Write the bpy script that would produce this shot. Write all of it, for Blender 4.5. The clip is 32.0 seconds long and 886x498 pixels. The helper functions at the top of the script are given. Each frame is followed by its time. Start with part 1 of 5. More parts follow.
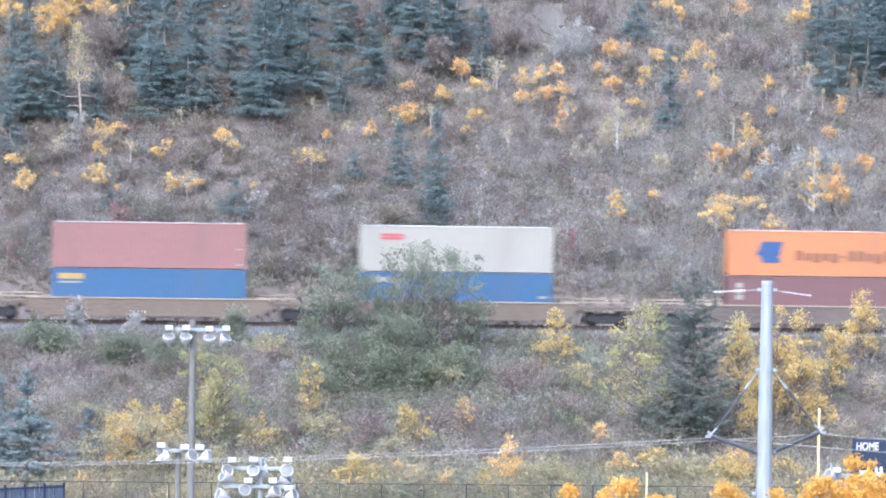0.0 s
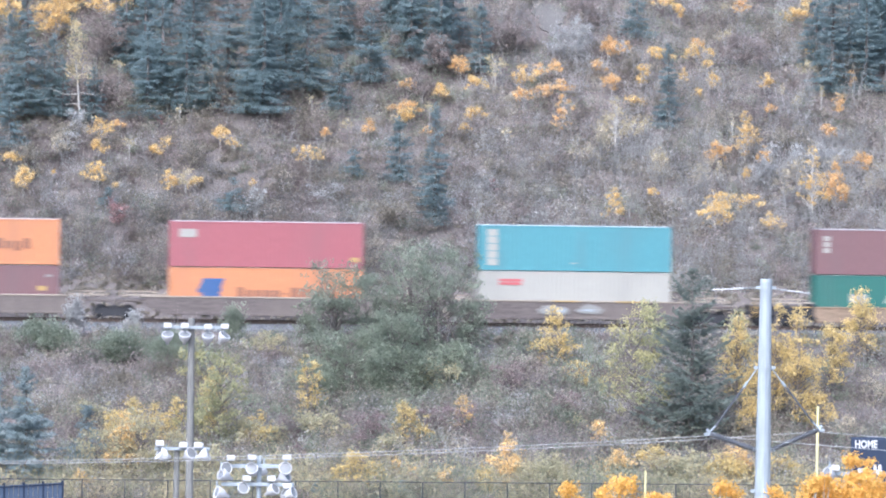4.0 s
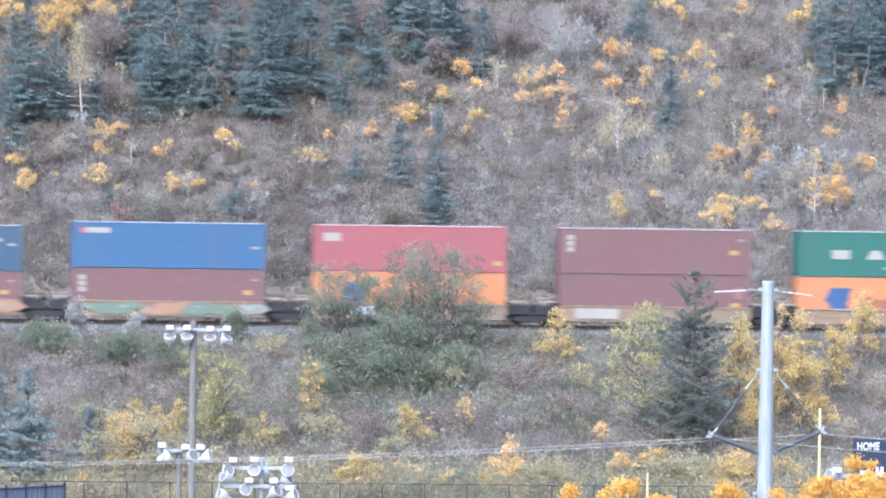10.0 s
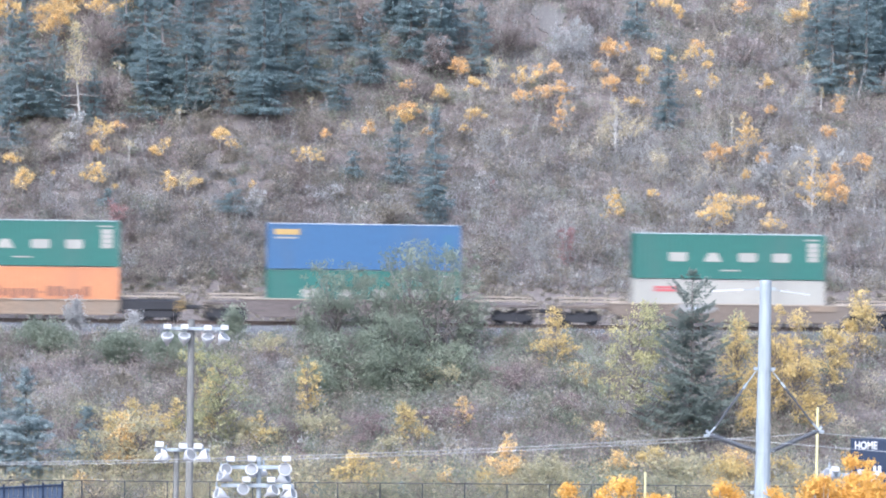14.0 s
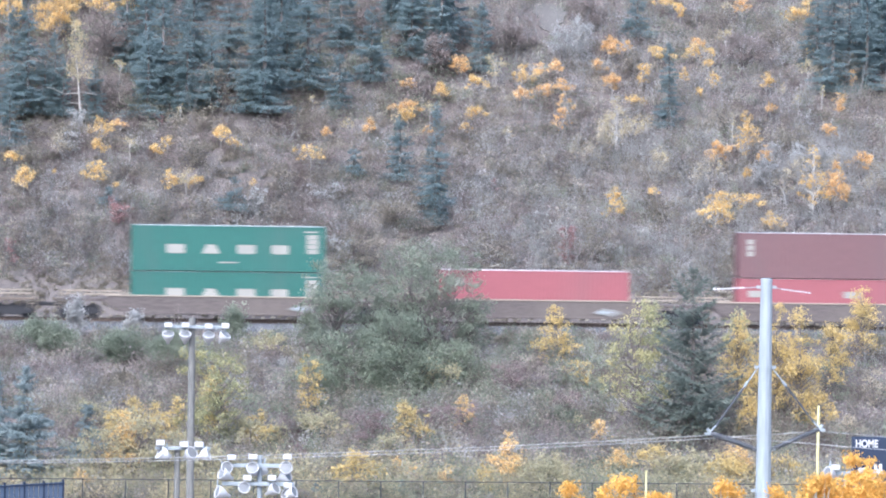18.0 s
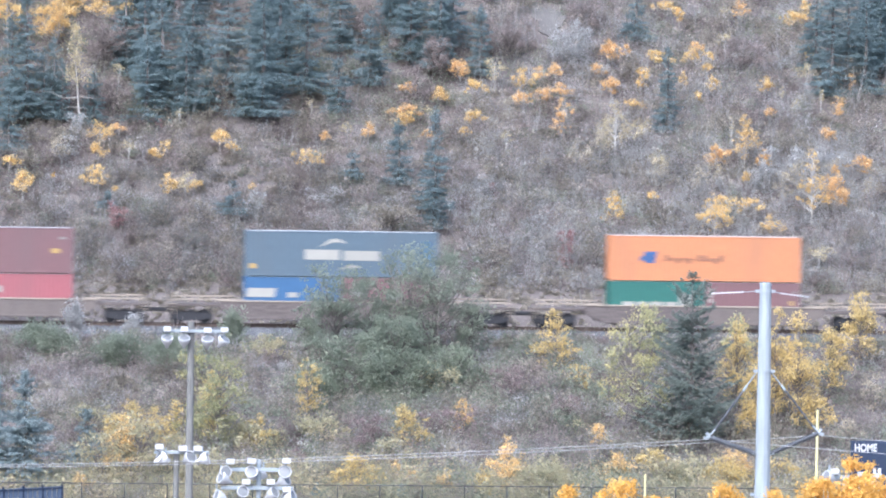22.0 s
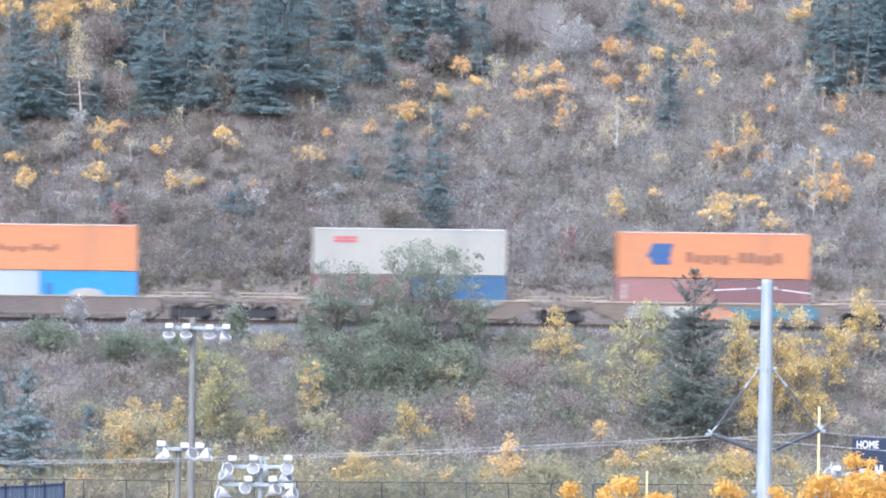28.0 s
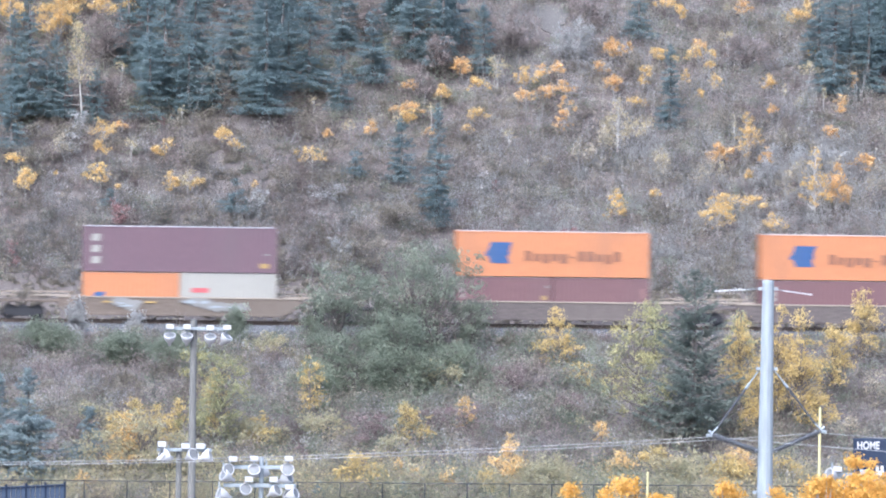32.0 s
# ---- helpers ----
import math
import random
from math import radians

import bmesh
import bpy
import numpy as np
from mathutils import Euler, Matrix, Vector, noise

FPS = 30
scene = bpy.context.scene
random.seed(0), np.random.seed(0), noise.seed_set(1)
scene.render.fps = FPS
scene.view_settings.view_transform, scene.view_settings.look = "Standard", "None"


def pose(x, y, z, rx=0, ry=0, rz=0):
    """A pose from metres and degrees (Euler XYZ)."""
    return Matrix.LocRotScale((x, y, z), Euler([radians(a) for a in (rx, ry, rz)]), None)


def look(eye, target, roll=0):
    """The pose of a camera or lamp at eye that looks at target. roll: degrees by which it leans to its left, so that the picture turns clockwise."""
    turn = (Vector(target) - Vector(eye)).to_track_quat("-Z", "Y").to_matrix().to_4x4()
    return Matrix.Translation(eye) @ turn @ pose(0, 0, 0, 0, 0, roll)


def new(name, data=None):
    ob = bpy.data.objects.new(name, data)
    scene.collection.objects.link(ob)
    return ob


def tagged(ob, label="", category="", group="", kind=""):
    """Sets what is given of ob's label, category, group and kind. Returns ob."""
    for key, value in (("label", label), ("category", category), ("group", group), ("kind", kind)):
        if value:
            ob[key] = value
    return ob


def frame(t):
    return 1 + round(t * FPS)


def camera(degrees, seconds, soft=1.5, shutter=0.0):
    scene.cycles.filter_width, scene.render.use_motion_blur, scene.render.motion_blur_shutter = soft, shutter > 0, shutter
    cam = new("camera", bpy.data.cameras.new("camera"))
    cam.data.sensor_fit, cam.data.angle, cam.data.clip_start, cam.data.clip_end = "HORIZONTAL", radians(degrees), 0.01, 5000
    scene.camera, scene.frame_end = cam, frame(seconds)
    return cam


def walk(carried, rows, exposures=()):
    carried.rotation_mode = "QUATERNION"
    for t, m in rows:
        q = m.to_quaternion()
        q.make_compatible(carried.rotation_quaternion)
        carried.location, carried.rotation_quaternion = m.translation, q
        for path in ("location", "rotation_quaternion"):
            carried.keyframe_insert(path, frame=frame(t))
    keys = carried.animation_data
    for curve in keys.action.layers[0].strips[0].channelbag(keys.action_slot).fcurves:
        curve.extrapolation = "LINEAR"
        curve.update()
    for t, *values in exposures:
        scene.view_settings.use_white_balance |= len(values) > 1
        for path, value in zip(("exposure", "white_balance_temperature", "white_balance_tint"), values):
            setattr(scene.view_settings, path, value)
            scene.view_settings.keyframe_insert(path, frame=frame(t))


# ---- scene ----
# ---- camera and walk ----
cam = camera(10.7, 32.0, soft=2.0, shutter=1.0)
EYE = (-20.927, -299.269, 22.0)
AIM = (0.0, 0.0, 14.0)
ROLL = 0.85


def aim(dx, dz):
    return look(EYE, (AIM[0] + dx, AIM[1], AIM[2] + dz), ROLL)


# the tripod trembles by a few hundredths of a degree
SWAY = [
    (0, -0.000, 0.000), (0.5, 0.054, -0.054), (1, 0.108, 0.057), (1.5, 0.054, 0.000), (2, 0.108, 0.000),
    (2.5, 0.108, -0.054), (3, 0.165, -0.101), (3.5, 0.120, -0.108), (5.5, 0.059, -0.219), (6, 0.054, -0.108),
    (6.5, 0.099, 0.000), (7, 0.068, 0.000), (7.5, -0.000, -0.052), (8, -0.000, 0.000), (8.5, -0.055, -0.007),
    (9, -0.115, -0.054), (9.5, -0.055, -0.108), (10, -0.052, -0.005), (10.5, -0.055, -0.113), (11, -0.055, -0.054),
    (11.5, -0.055, -0.054), (12, -0.042, -0.054), (12.5, 0.054, -0.052), (13, 0.042, -0.157), (13.5, -0.000, -0.165),
    (14, 0.101, -0.054), (14.5, 0.165, -0.054), (16.5, 0.049, -0.068), (17, 0.054, -0.165), (17.5, -0.052, -0.165),
    (18, 0.047, -0.165), (18.5, 0.049, -0.165), (19, 0.106, -0.052), (19.5, 0.059, -0.047), (20, -0.000, 0.057),
    (20.5, -0.000, 0.111), (21, -0.008, 0.111), (21.5, 0.099, 0.123), (22, 0.108, 0.097), (22.5, 0.165, 0.111),
    (23, 0.108, 0.057), (23.5, 0.002, 0.000), (24, -0.012, -0.054), (24.5, -0.000, -0.108), (25, 0.047, -0.108),
    (25.5, 0.010, -0.108), (27.5, -0.055, -0.165), (28, -0.005, -0.108), (28.5, 0.103, -0.002), (29, -0.000, -0.042),
    (29.5, 0.054, -0.002), (30, -0.013, -0.054), (30.5, -0.055, 0.054), (31, -0.000, -0.002), (31.5, -0.000, -0.010),
    (32, -0.055, -0.059),
]
walk(cam, [(t, aim(dx, dz)) for t, dx, dz in SWAY], exposures=[(t, e, 5250, 10) for t, e in ((0.0, 1.26), (24.2, 1.26), (25.0, 1.14), (28.0, 1.2), (30.0, 1.18), (32.0, 1.18))])

# ---- world and sun: bright overcast ----
world = bpy.data.worlds.new("overcast_sky")
scene.world = world
world.use_nodes = True
wn = world.node_tree
sky = wn.nodes.new("ShaderNodeTexSky")
sky.sky_type = "NISHITA"
sky.sun_disc = False
sky.sun_elevation = radians(48)
sky.sun_rotation = radians(205)
sky.air_density, sky.dust_density, sky.ozone_density = 1.0, 6.0, 1.0
wn.nodes["Background"].inputs["Strength"].default_value = 0.14
wn.links.new(sky.outputs[0], wn.nodes["Background"].inputs["Color"])
sun_data = bpy.data.lights.new("sun", "SUN")
sun_data.energy, sun_data.angle, sun_data.color = 1.3, radians(75), (1.0, 0.96, 0.9)
sun = new("sun", sun_data)
sun.matrix_world = look((0, 0, 0), (0.34, 0.58, -0.75))
tagged(sun, kind="structure")


# ---- materials ----
def mat(name, colour, rough=0.6, vary=0.25, scale=2.0, bump=0.15, metal=0.0, second=None, stretch=(1, 1, 1), spec=0.3):
    """A surface with two scales of mottling, a second tint in patches and fine relief."""
    m = bpy.data.materials.new(name)
    m.use_nodes = True
    nt = m.node_tree
    n, l = nt.nodes, nt.links
    b = n["Principled BSDF"]
    b.inputs["Roughness"].default_value = rough
    b.inputs["Metallic"].default_value = metal
    b.inputs["Specular IOR Level"].default_value = spec
    tc = n.new("ShaderNodeTexCoord")
    mp = n.new("ShaderNodeMapping")
    mp.inputs["Scale"].default_value = stretch
    l.new(tc.outputs["Object"], mp.inputs["Vector"])
    big, fine = n.new("ShaderNodeTexNoise"), n.new("ShaderNodeTexNoise")
    big.inputs["Scale"].default_value, big.inputs["Detail"].default_value = scale * 0.35, 5
    fine.inputs["Scale"].default_value, fine.inputs["Detail"].default_value = scale * 6, 6
    for t in (big, fine):
        l.new(mp.outputs[0], t.inputs["Vector"])
    dark = [c * (1 - vary) for c in colour]
    light = [min(1, c * (1 + vary)) for c in colour]
    r1 = n.new("ShaderNodeValToRGB")
    r1.color_ramp.elements[0].position, r1.color_ramp.elements[1].position = 0.3, 0.7
    r1.color_ramp.elements[0].color, r1.color_ramp.elements[1].color = (*dark, 1), (*light, 1)
    l.new(fine.outputs[0], r1.inputs[0])
    mx = n.new("ShaderNodeMix")
    mx.data_type = "RGBA"
    sec = second or [c * (1 - 0.6 * vary) for c in colour]
    mx.inputs[7].default_value = (*sec, 1)
    r2 = n.new("ShaderNodeValToRGB")
    r2.color_ramp.elements[0].position, r2.color_ramp.elements[1].position = 0.48, 0.72
    l.new(big.outputs[0], r2.inputs[0])
    l.new(r2.outputs[0], mx.inputs[0])
    l.new(r1.outputs[0], mx.inputs[6])
    l.new(mx.outputs[2], b.inputs["Base Color"])
    if bump:
        bp = n.new("ShaderNodeBump")
        bp.inputs["Strength"].default_value, bp.inputs["Distance"].default_value = bump, 0.05
        l.new(fine.outputs[0], bp.inputs["Height"])
        l.new(bp.outputs[0], b.inputs["Normal"])
    return m


def leafmat(name, colours, rough=0.75, patch=0.25, glow=0.35, soft=0.5, own=0.14):
    """Foliage: each leaf takes its own tint, tints drift over patches, and leaf relief is softened towards the lie of the whole plant."""
    m = bpy.data.materials.new(name)
    m.use_nodes = True
    nt = m.node_tree
    n, l = nt.nodes, nt.links
    b = n["Principled BSDF"]
    b.inputs["Roughness"].default_value = rough
    b.inputs["Specular IOR Level"].default_value = 0.06
    geo, tc, ns = n.new("ShaderNodeNewGeometry"), n.new("ShaderNodeTexCoord"), n.new("ShaderNodeTexNoise")
    ns.inputs["Scale"].default_value, ns.inputs["Detail"].default_value = 0.5, 3
    l.new(tc.outputs["Object"], ns.inputs["Vector"])
    info = n.new("ShaderNodeObjectInfo")
    add = n.new("ShaderNodeMath")
    add.operation = "MULTIPLY_ADD"
    add.inputs[1].default_value = own
    l.new(geo.outputs["Random Per Island"], add.inputs[0])
    add2 = n.new("ShaderNodeMath")
    add2.operation = "MULTIPLY_ADD"
    add2.inputs[1].default_value, add2.inputs[2].default_value = patch * 3, 0.38 - patch * 1.5
    l.new(ns.outputs[0], add2.inputs[0])
    l.new(add2.outputs[0], add.inputs[2])
    add3 = n.new("ShaderNodeMath")
    add3.operation = "MULTIPLY_ADD"
    add3.inputs[1].default_value = 0.2
    l.new(info.outputs["Random"], add3.inputs[0])
    l.new(add.outputs[0], add3.inputs[2])
    tint = n.new("ShaderNodeAttribute")
    tint.attribute_name = "shrub_tint"
    add4 = n.new("ShaderNodeMath")
    add4.operation = "ADD"
    l.new(add3.outputs[0], add4.inputs[0])
    l.new(tint.outputs["Fac"], add4.inputs[1])
    rp = n.new("ShaderNodeValToRGB")
    e = rp.color_ramp.elements
    e[0].position, e[0].color = 0.1, (*colours[0], 1)
    e[1].position, e[1].color = 0.95, (*colours[-1], 1)
    for i, c in enumerate(colours[1:-1], 1):
        k = e.new(0.1 + 0.85 * i / (len(colours) - 1))
        k.color = (*c, 1)
    l.new(add4.outputs[0], rp.inputs[0])
    tr = n.new("ShaderNodeBsdfTranslucent")
    l.new(rp.outputs[0], tr.inputs["Color"])
    l.new(rp.outputs[0], b.inputs["Base Color"])
    lean = n.new("ShaderNodeVectorMath")
    lean.operation = "MULTIPLY_ADD"
    lean.inputs[1].default_value = (1 - soft,) * 3
    lean.inputs[2].default_value = (0, 0, soft)
    l.new(geo.outputs["Normal"], lean.inputs[0])
    unit = n.new("ShaderNodeVectorMath")
    unit.operation = "NORMALIZE"
    l.new(lean.outputs[0], unit.inputs[0])
    l.new(unit.outputs[0], b.inputs["Normal"])
    ms = n.new("ShaderNodeMixShader")
    ms.inputs[0].default_value = glow
    l.new(b.outputs[0], ms.inputs[1])
    l.new(tr.outputs[0], ms.inputs[2])
    l.new(ms.outputs[0], n["Material Output"].inputs["Surface"])
    return m


M = {
    "soil": mat("dry_hillside_soil", (0.135, 0.117, 0.109), 0.95, 0.3, 0.8, 0.6, second=(0.165, 0.144, 0.134)),
    "clay": mat("pale_clay", (0.14, 0.131, 0.124), 0.95, 0.3, 1.5, 0.6, second=(0.115, 0.105, 0.099)),
    "ballast": mat("crushed_stone_ballast", (0.13, 0.133, 0.14), 0.95, 0.45, 6.0, 0.8),
    "tie": mat("creosoted_timber", (0.09, 0.075, 0.065), 0.9, 0.3, 3, 0.3),
    "rail": mat("rusty_rail_steel", (0.13, 0.10, 0.085), 0.55, 0.3, 4, 0.1, metal=0.5),
    "galv": mat("galvanised_steel", (0.335, 0.37, 0.395), 0.6, 0.12, 1.2, 0.05, metal=0.1, stretch=(1, 1, 0.15)),
    "concrete": mat("weathered_pole", (0.185, 0.182, 0.172), 0.8, 0.25, 2.0, 0.2, stretch=(2, 2, 0.2)),
    "lampwhite": mat("white_lamp_enamel", (0.54, 0.54, 0.55), 0.35, 0.05, 4, 0.0),
    "lens": mat("frosted_lamp_lens", (0.2, 0.205, 0.215), 0.3, 0.2, 6, 0.0, spec=0.4),
    "insul": mat("dark_grey_polymer", (0.11, 0.115, 0.13), 0.6, 0.15, 4, 0.05),
    "ceram": mat("pale_polymer_sheds", (0.70, 0.71, 0.72), 0.4, 0.1, 4, 0.0),
    "cable": mat("aluminium_conductor", (0.42, 0.425, 0.435), 0.5, 0.1, 4, 0.0, metal=0.1),
    "goal": mat("pale_yellow_goal_paint", (0.66, 0.60, 0.32), 0.45, 0.08, 3, 0.0),
    "navy": mat("navy_board_paint", (0.03, 0.042, 0.075), 0.5, 0.2, 2, 0.05),
    "white": mat("white_lettering", (0.6, 0.6, 0.6), 0.5, 0.06, 3, 0.0),
    "fence": mat("dark_fence_steel", (0.06, 0.065, 0.07), 0.6, 0.2, 4, 0.0),
    "bark": mat("grey_brown_bark", (0.22, 0.195, 0.18), 0.9, 0.3, 6, 0.4, stretch=(1, 1, 0.3)),
    "palebark": mat("pale_aspen_bark", (0.50, 0.48, 0.45), 0.85, 0.25, 5, 0.3, stretch=(1, 1, 0.6)),
    "paletrunk": mat("grey_white_aspen_bark", (0.36, 0.34, 0.315), 0.85, 0.3, 5, 0.3, stretch=(1, 1, 0.6)),
    "spruce": leafmat("blue_green_needles", [(0.198, 0.259, 0.271), (0.242, 0.309, 0.319), (0.294, 0.367, 0.373)], glow=0.50, soft=0.7, own=0.04),
    "spruce_lo": leafmat("silver_blue_needles", [(0.226, 0.275, 0.284), (0.292, 0.352, 0.358), (0.385, 0.440, 0.442)], glow=0.45, soft=0.68, own=0.06),
    "spruce_dark": leafmat("dark_grey_green_needles", [(0.156, 0.182, 0.161), (0.200, 0.231, 0.204), (0.252, 0.285, 0.251)], glow=0.45, soft=0.65, own=0.06),
    "gold": leafmat("golden_aspen_leaves", [(0.588, 0.415, 0.200), (0.756, 0.541, 0.242), (0.840, 0.656, 0.326)], glow=0.4, soft=0.4),
    "orange": leafmat("orange_aspen_leaves", [(0.567, 0.391, 0.221), (0.756, 0.499, 0.242), (0.830, 0.609, 0.336)], glow=0.4, soft=0.4),
    "peach": leafmat("peach_poplar_leaves", [(0.60, 0.43, 0.22), (0.76, 0.53, 0.24), (0.83, 0.61, 0.32)], glow=0.4, soft=0.35),
    "fore": leafmat("vivid_orange_poplar_leaves", [(0.66, 0.385, 0.095), (0.83, 0.5, 0.13), (0.87, 0.6, 0.2)], glow=0.4, soft=0.5, own=0.08),
    "straw": leafmat("faded_yellow_leaves", [(0.46, 0.40, 0.27), (0.6, 0.51, 0.32), (0.7, 0.58, 0.33)], glow=0.4),
    "bare": leafmat("brown_mauve_bare_twigs", [(0.24, 0.2, 0.188), (0.31, 0.26, 0.242), (0.38, 0.32, 0.295)], glow=0.25, soft=0.75, own=0.05),
    "pale": leafmat("faded_straw_leaves", [(0.34, 0.30, 0.24), (0.50, 0.44, 0.34), (0.62, 0.53, 0.34)]),
    "lime": leafmat("yellow_green_leaves", [(0.26, 0.268, 0.165), (0.4, 0.39, 0.215), (0.6, 0.515, 0.245)], glow=0.35, soft=0.45, own=0.1),
    "lowgold": leafmat("yellow_leaves_with_green", [(0.47, 0.4, 0.215), (0.68, 0.52, 0.225), (0.8, 0.62, 0.29)], glow=0.4, soft=0.5, own=0.1),
    "willow": leafmat("grey_green_willow_leaves", [(0.213, 0.244, 0.188), (0.293, 0.327, 0.252), (0.392, 0.420, 0.325)], glow=0.45, soft=0.7, own=0.05),
    "mauve": leafmat("mauve_brown_twigs", [(0.220, 0.180, 0.170), (0.275, 0.230, 0.216), (0.337, 0.283, 0.266), (0.392, 0.333, 0.315), (0.453, 0.390, 0.370)], patch=0.3, glow=0.45, soft=0.8, own=0.025),
    "sage": leafmat("silver_grey_sage", [(0.224, 0.218, 0.209), (0.325, 0.317, 0.307), (0.420, 0.413, 0.401), (0.504, 0.496, 0.482), (0.582, 0.573, 0.557)], glow=0.45, soft=0.8, own=0.025),
    "silver": leafmat("silver_white_foliage", [(0.36, 0.36, 0.355), (0.45, 0.448, 0.44), (0.54, 0.537, 0.528)], glow=0.2, soft=0.75, own=0.05),
    "tan": leafmat("dry_tan_leaves", [(0.234, 0.206, 0.163), (0.300, 0.268, 0.214), (0.372, 0.336, 0.271), (0.450, 0.410, 0.336), (0.528, 0.485, 0.403)], patch=0.3, glow=0.45, soft=0.8, own=0.025),
    "olive": leafmat("dull_green_leaves", [(0.201, 0.228, 0.172), (0.247, 0.278, 0.209), (0.305, 0.339, 0.253), (0.368, 0.402, 0.305), (0.437, 0.466, 0.356)], patch=0.3, glow=0.45, soft=0.75, own=0.04),
    "amber": leafmat("soft_amber_undergrowth", [(0.370, 0.364, 0.254), (0.531, 0.485, 0.312), (0.693, 0.578, 0.358)], patch=0.4, glow=0.45, soft=0.65, own=0.06),
    "twig": leafmat("pale_grey_stems", [(0.28, 0.27, 0.262), (0.37, 0.36, 0.348), (0.46, 0.45, 0.435)]),
    "crimson": leafmat("faded_crimson_leaves", [(0.31, 0.195, 0.19), (0.38, 0.225, 0.222), (0.44, 0.28, 0.272)], glow=0.4, soft=0.6, own=0.06),
    "russet": leafmat("dull_rose_brown_leaves", [(0.27, 0.212, 0.207), (0.325, 0.252, 0.246), (0.38, 0.305, 0.296)], glow=0.4, soft=0.6, own=0.06),
}


def paint(name, colour, vary=0.1):
    sec = [c * 0.82 + 0.02 for c in colour]
    return mat(name, colour, 0.5, vary, 1.2, 0.05, second=sec, stretch=(1.2, 1, 0.35), spec=0.4)


P = {
    "brown": paint("oxide_brown_paint", (0.163, 0.091, 0.096)),
    "rose": paint("faded_rose_brown_paint", (0.26, 0.14, 0.136)),
    "plum": paint("plum_brown_paint", (0.145, 0.092, 0.112)),
    "red": paint("bright_red_paint", (0.29, 0.096, 0.11)),
    "orange": paint("orange_paint", (0.465, 0.2, 0.095)),
    "blue": paint("royal_blue_paint", (0.05, 0.115, 0.23)),
    "navyblue": paint("worn_navy_blue_paint", (0.05, 0.09, 0.148)),
    "sky": paint("sky_blue_patch_paint", (0.045, 0.125, 0.225)),
    "bright": paint("bright_azure_paint", (0.045, 0.225, 0.54)),
    "teal": paint("turquoise_paint", (0.085, 0.232, 0.268)),
    "green": paint("deep_green_paint", (0.034, 0.125, 0.104)),
    "slate": paint("slate_blue_paint", (0.09, 0.125, 0.16)),
    "white": paint("off_white_paint", (0.34, 0.328, 0.296), 0.05),
    "slat": paint("slate_navy_slat_paint", (0.10, 0.13, 0.19)),
    "ice": paint("pale_grey_paint", (0.34, 0.38, 0.41), 0.05),
    "car": mat("brown_grey_railcar_paint", (0.13, 0.11, 0.105), 0.8, 0.3, 1.0, 0.1, second=(0.165, 0.14, 0.126), stretch=(0.6, 1, 1)),
    "tan": mat("sun_faded_tan_railcar_paint", (0.245, 0.18, 0.128), 0.75, 0.25, 1.0, 0.1, second=(0.21, 0.17, 0.135), stretch=(0.6, 1, 1)),
    "rust": mat("rusty_brown_railcar_paint", (0.165, 0.133, 0.11), 0.8, 0.25, 1.0, 0.1, second=(0.168, 0.14, 0.118), stretch=(0.6, 1, 1)),
    "chord": mat("bleached_tan_steel", (0.30, 0.255, 0.21), 0.7, 0.2, 2, 0.05),
    "truck": mat("black_bogie_steel", (0.035, 0.035, 0.04), 0.7, 0.3, 3, 0.1),
    "markblue": paint("mark_blue_paint", (0.045, 0.095, 0.225)),
    "ink": paint("dark_brown_lettering", (0.24, 0.112, 0.07)),
    "markred": paint("mark_red_paint", (0.45, 0.11, 0.12)),
    "yellow": paint("mark_yellow_paint", (0.43, 0.29, 0.1)),
    "mint": paint("mint_graffiti", (0.14, 0.2, 0.16)),
    "aqua": paint("aqua_graffiti", (0.06, 0.16, 0.215)),
    "peach": paint("peach_graffiti", (0.33, 0.2, 0.13)),
    "chalk": paint("chalk_graffiti", (0.25, 0.245, 0.237)),
}

# roof copies of each paint, with the pale sheen of the sky mixed in
ROOF = {k: paint("sky_sheen_roof_" + k, tuple(0.4 * c + 0.36 for c in P[k].node_tree.nodes["Mix"].inputs[7].default_value[:3])) for k in ("brown", "rose", "plum", "red", "orange", "blue", "navyblue", "bright", "teal", "green", "slate", "ice", "white")}


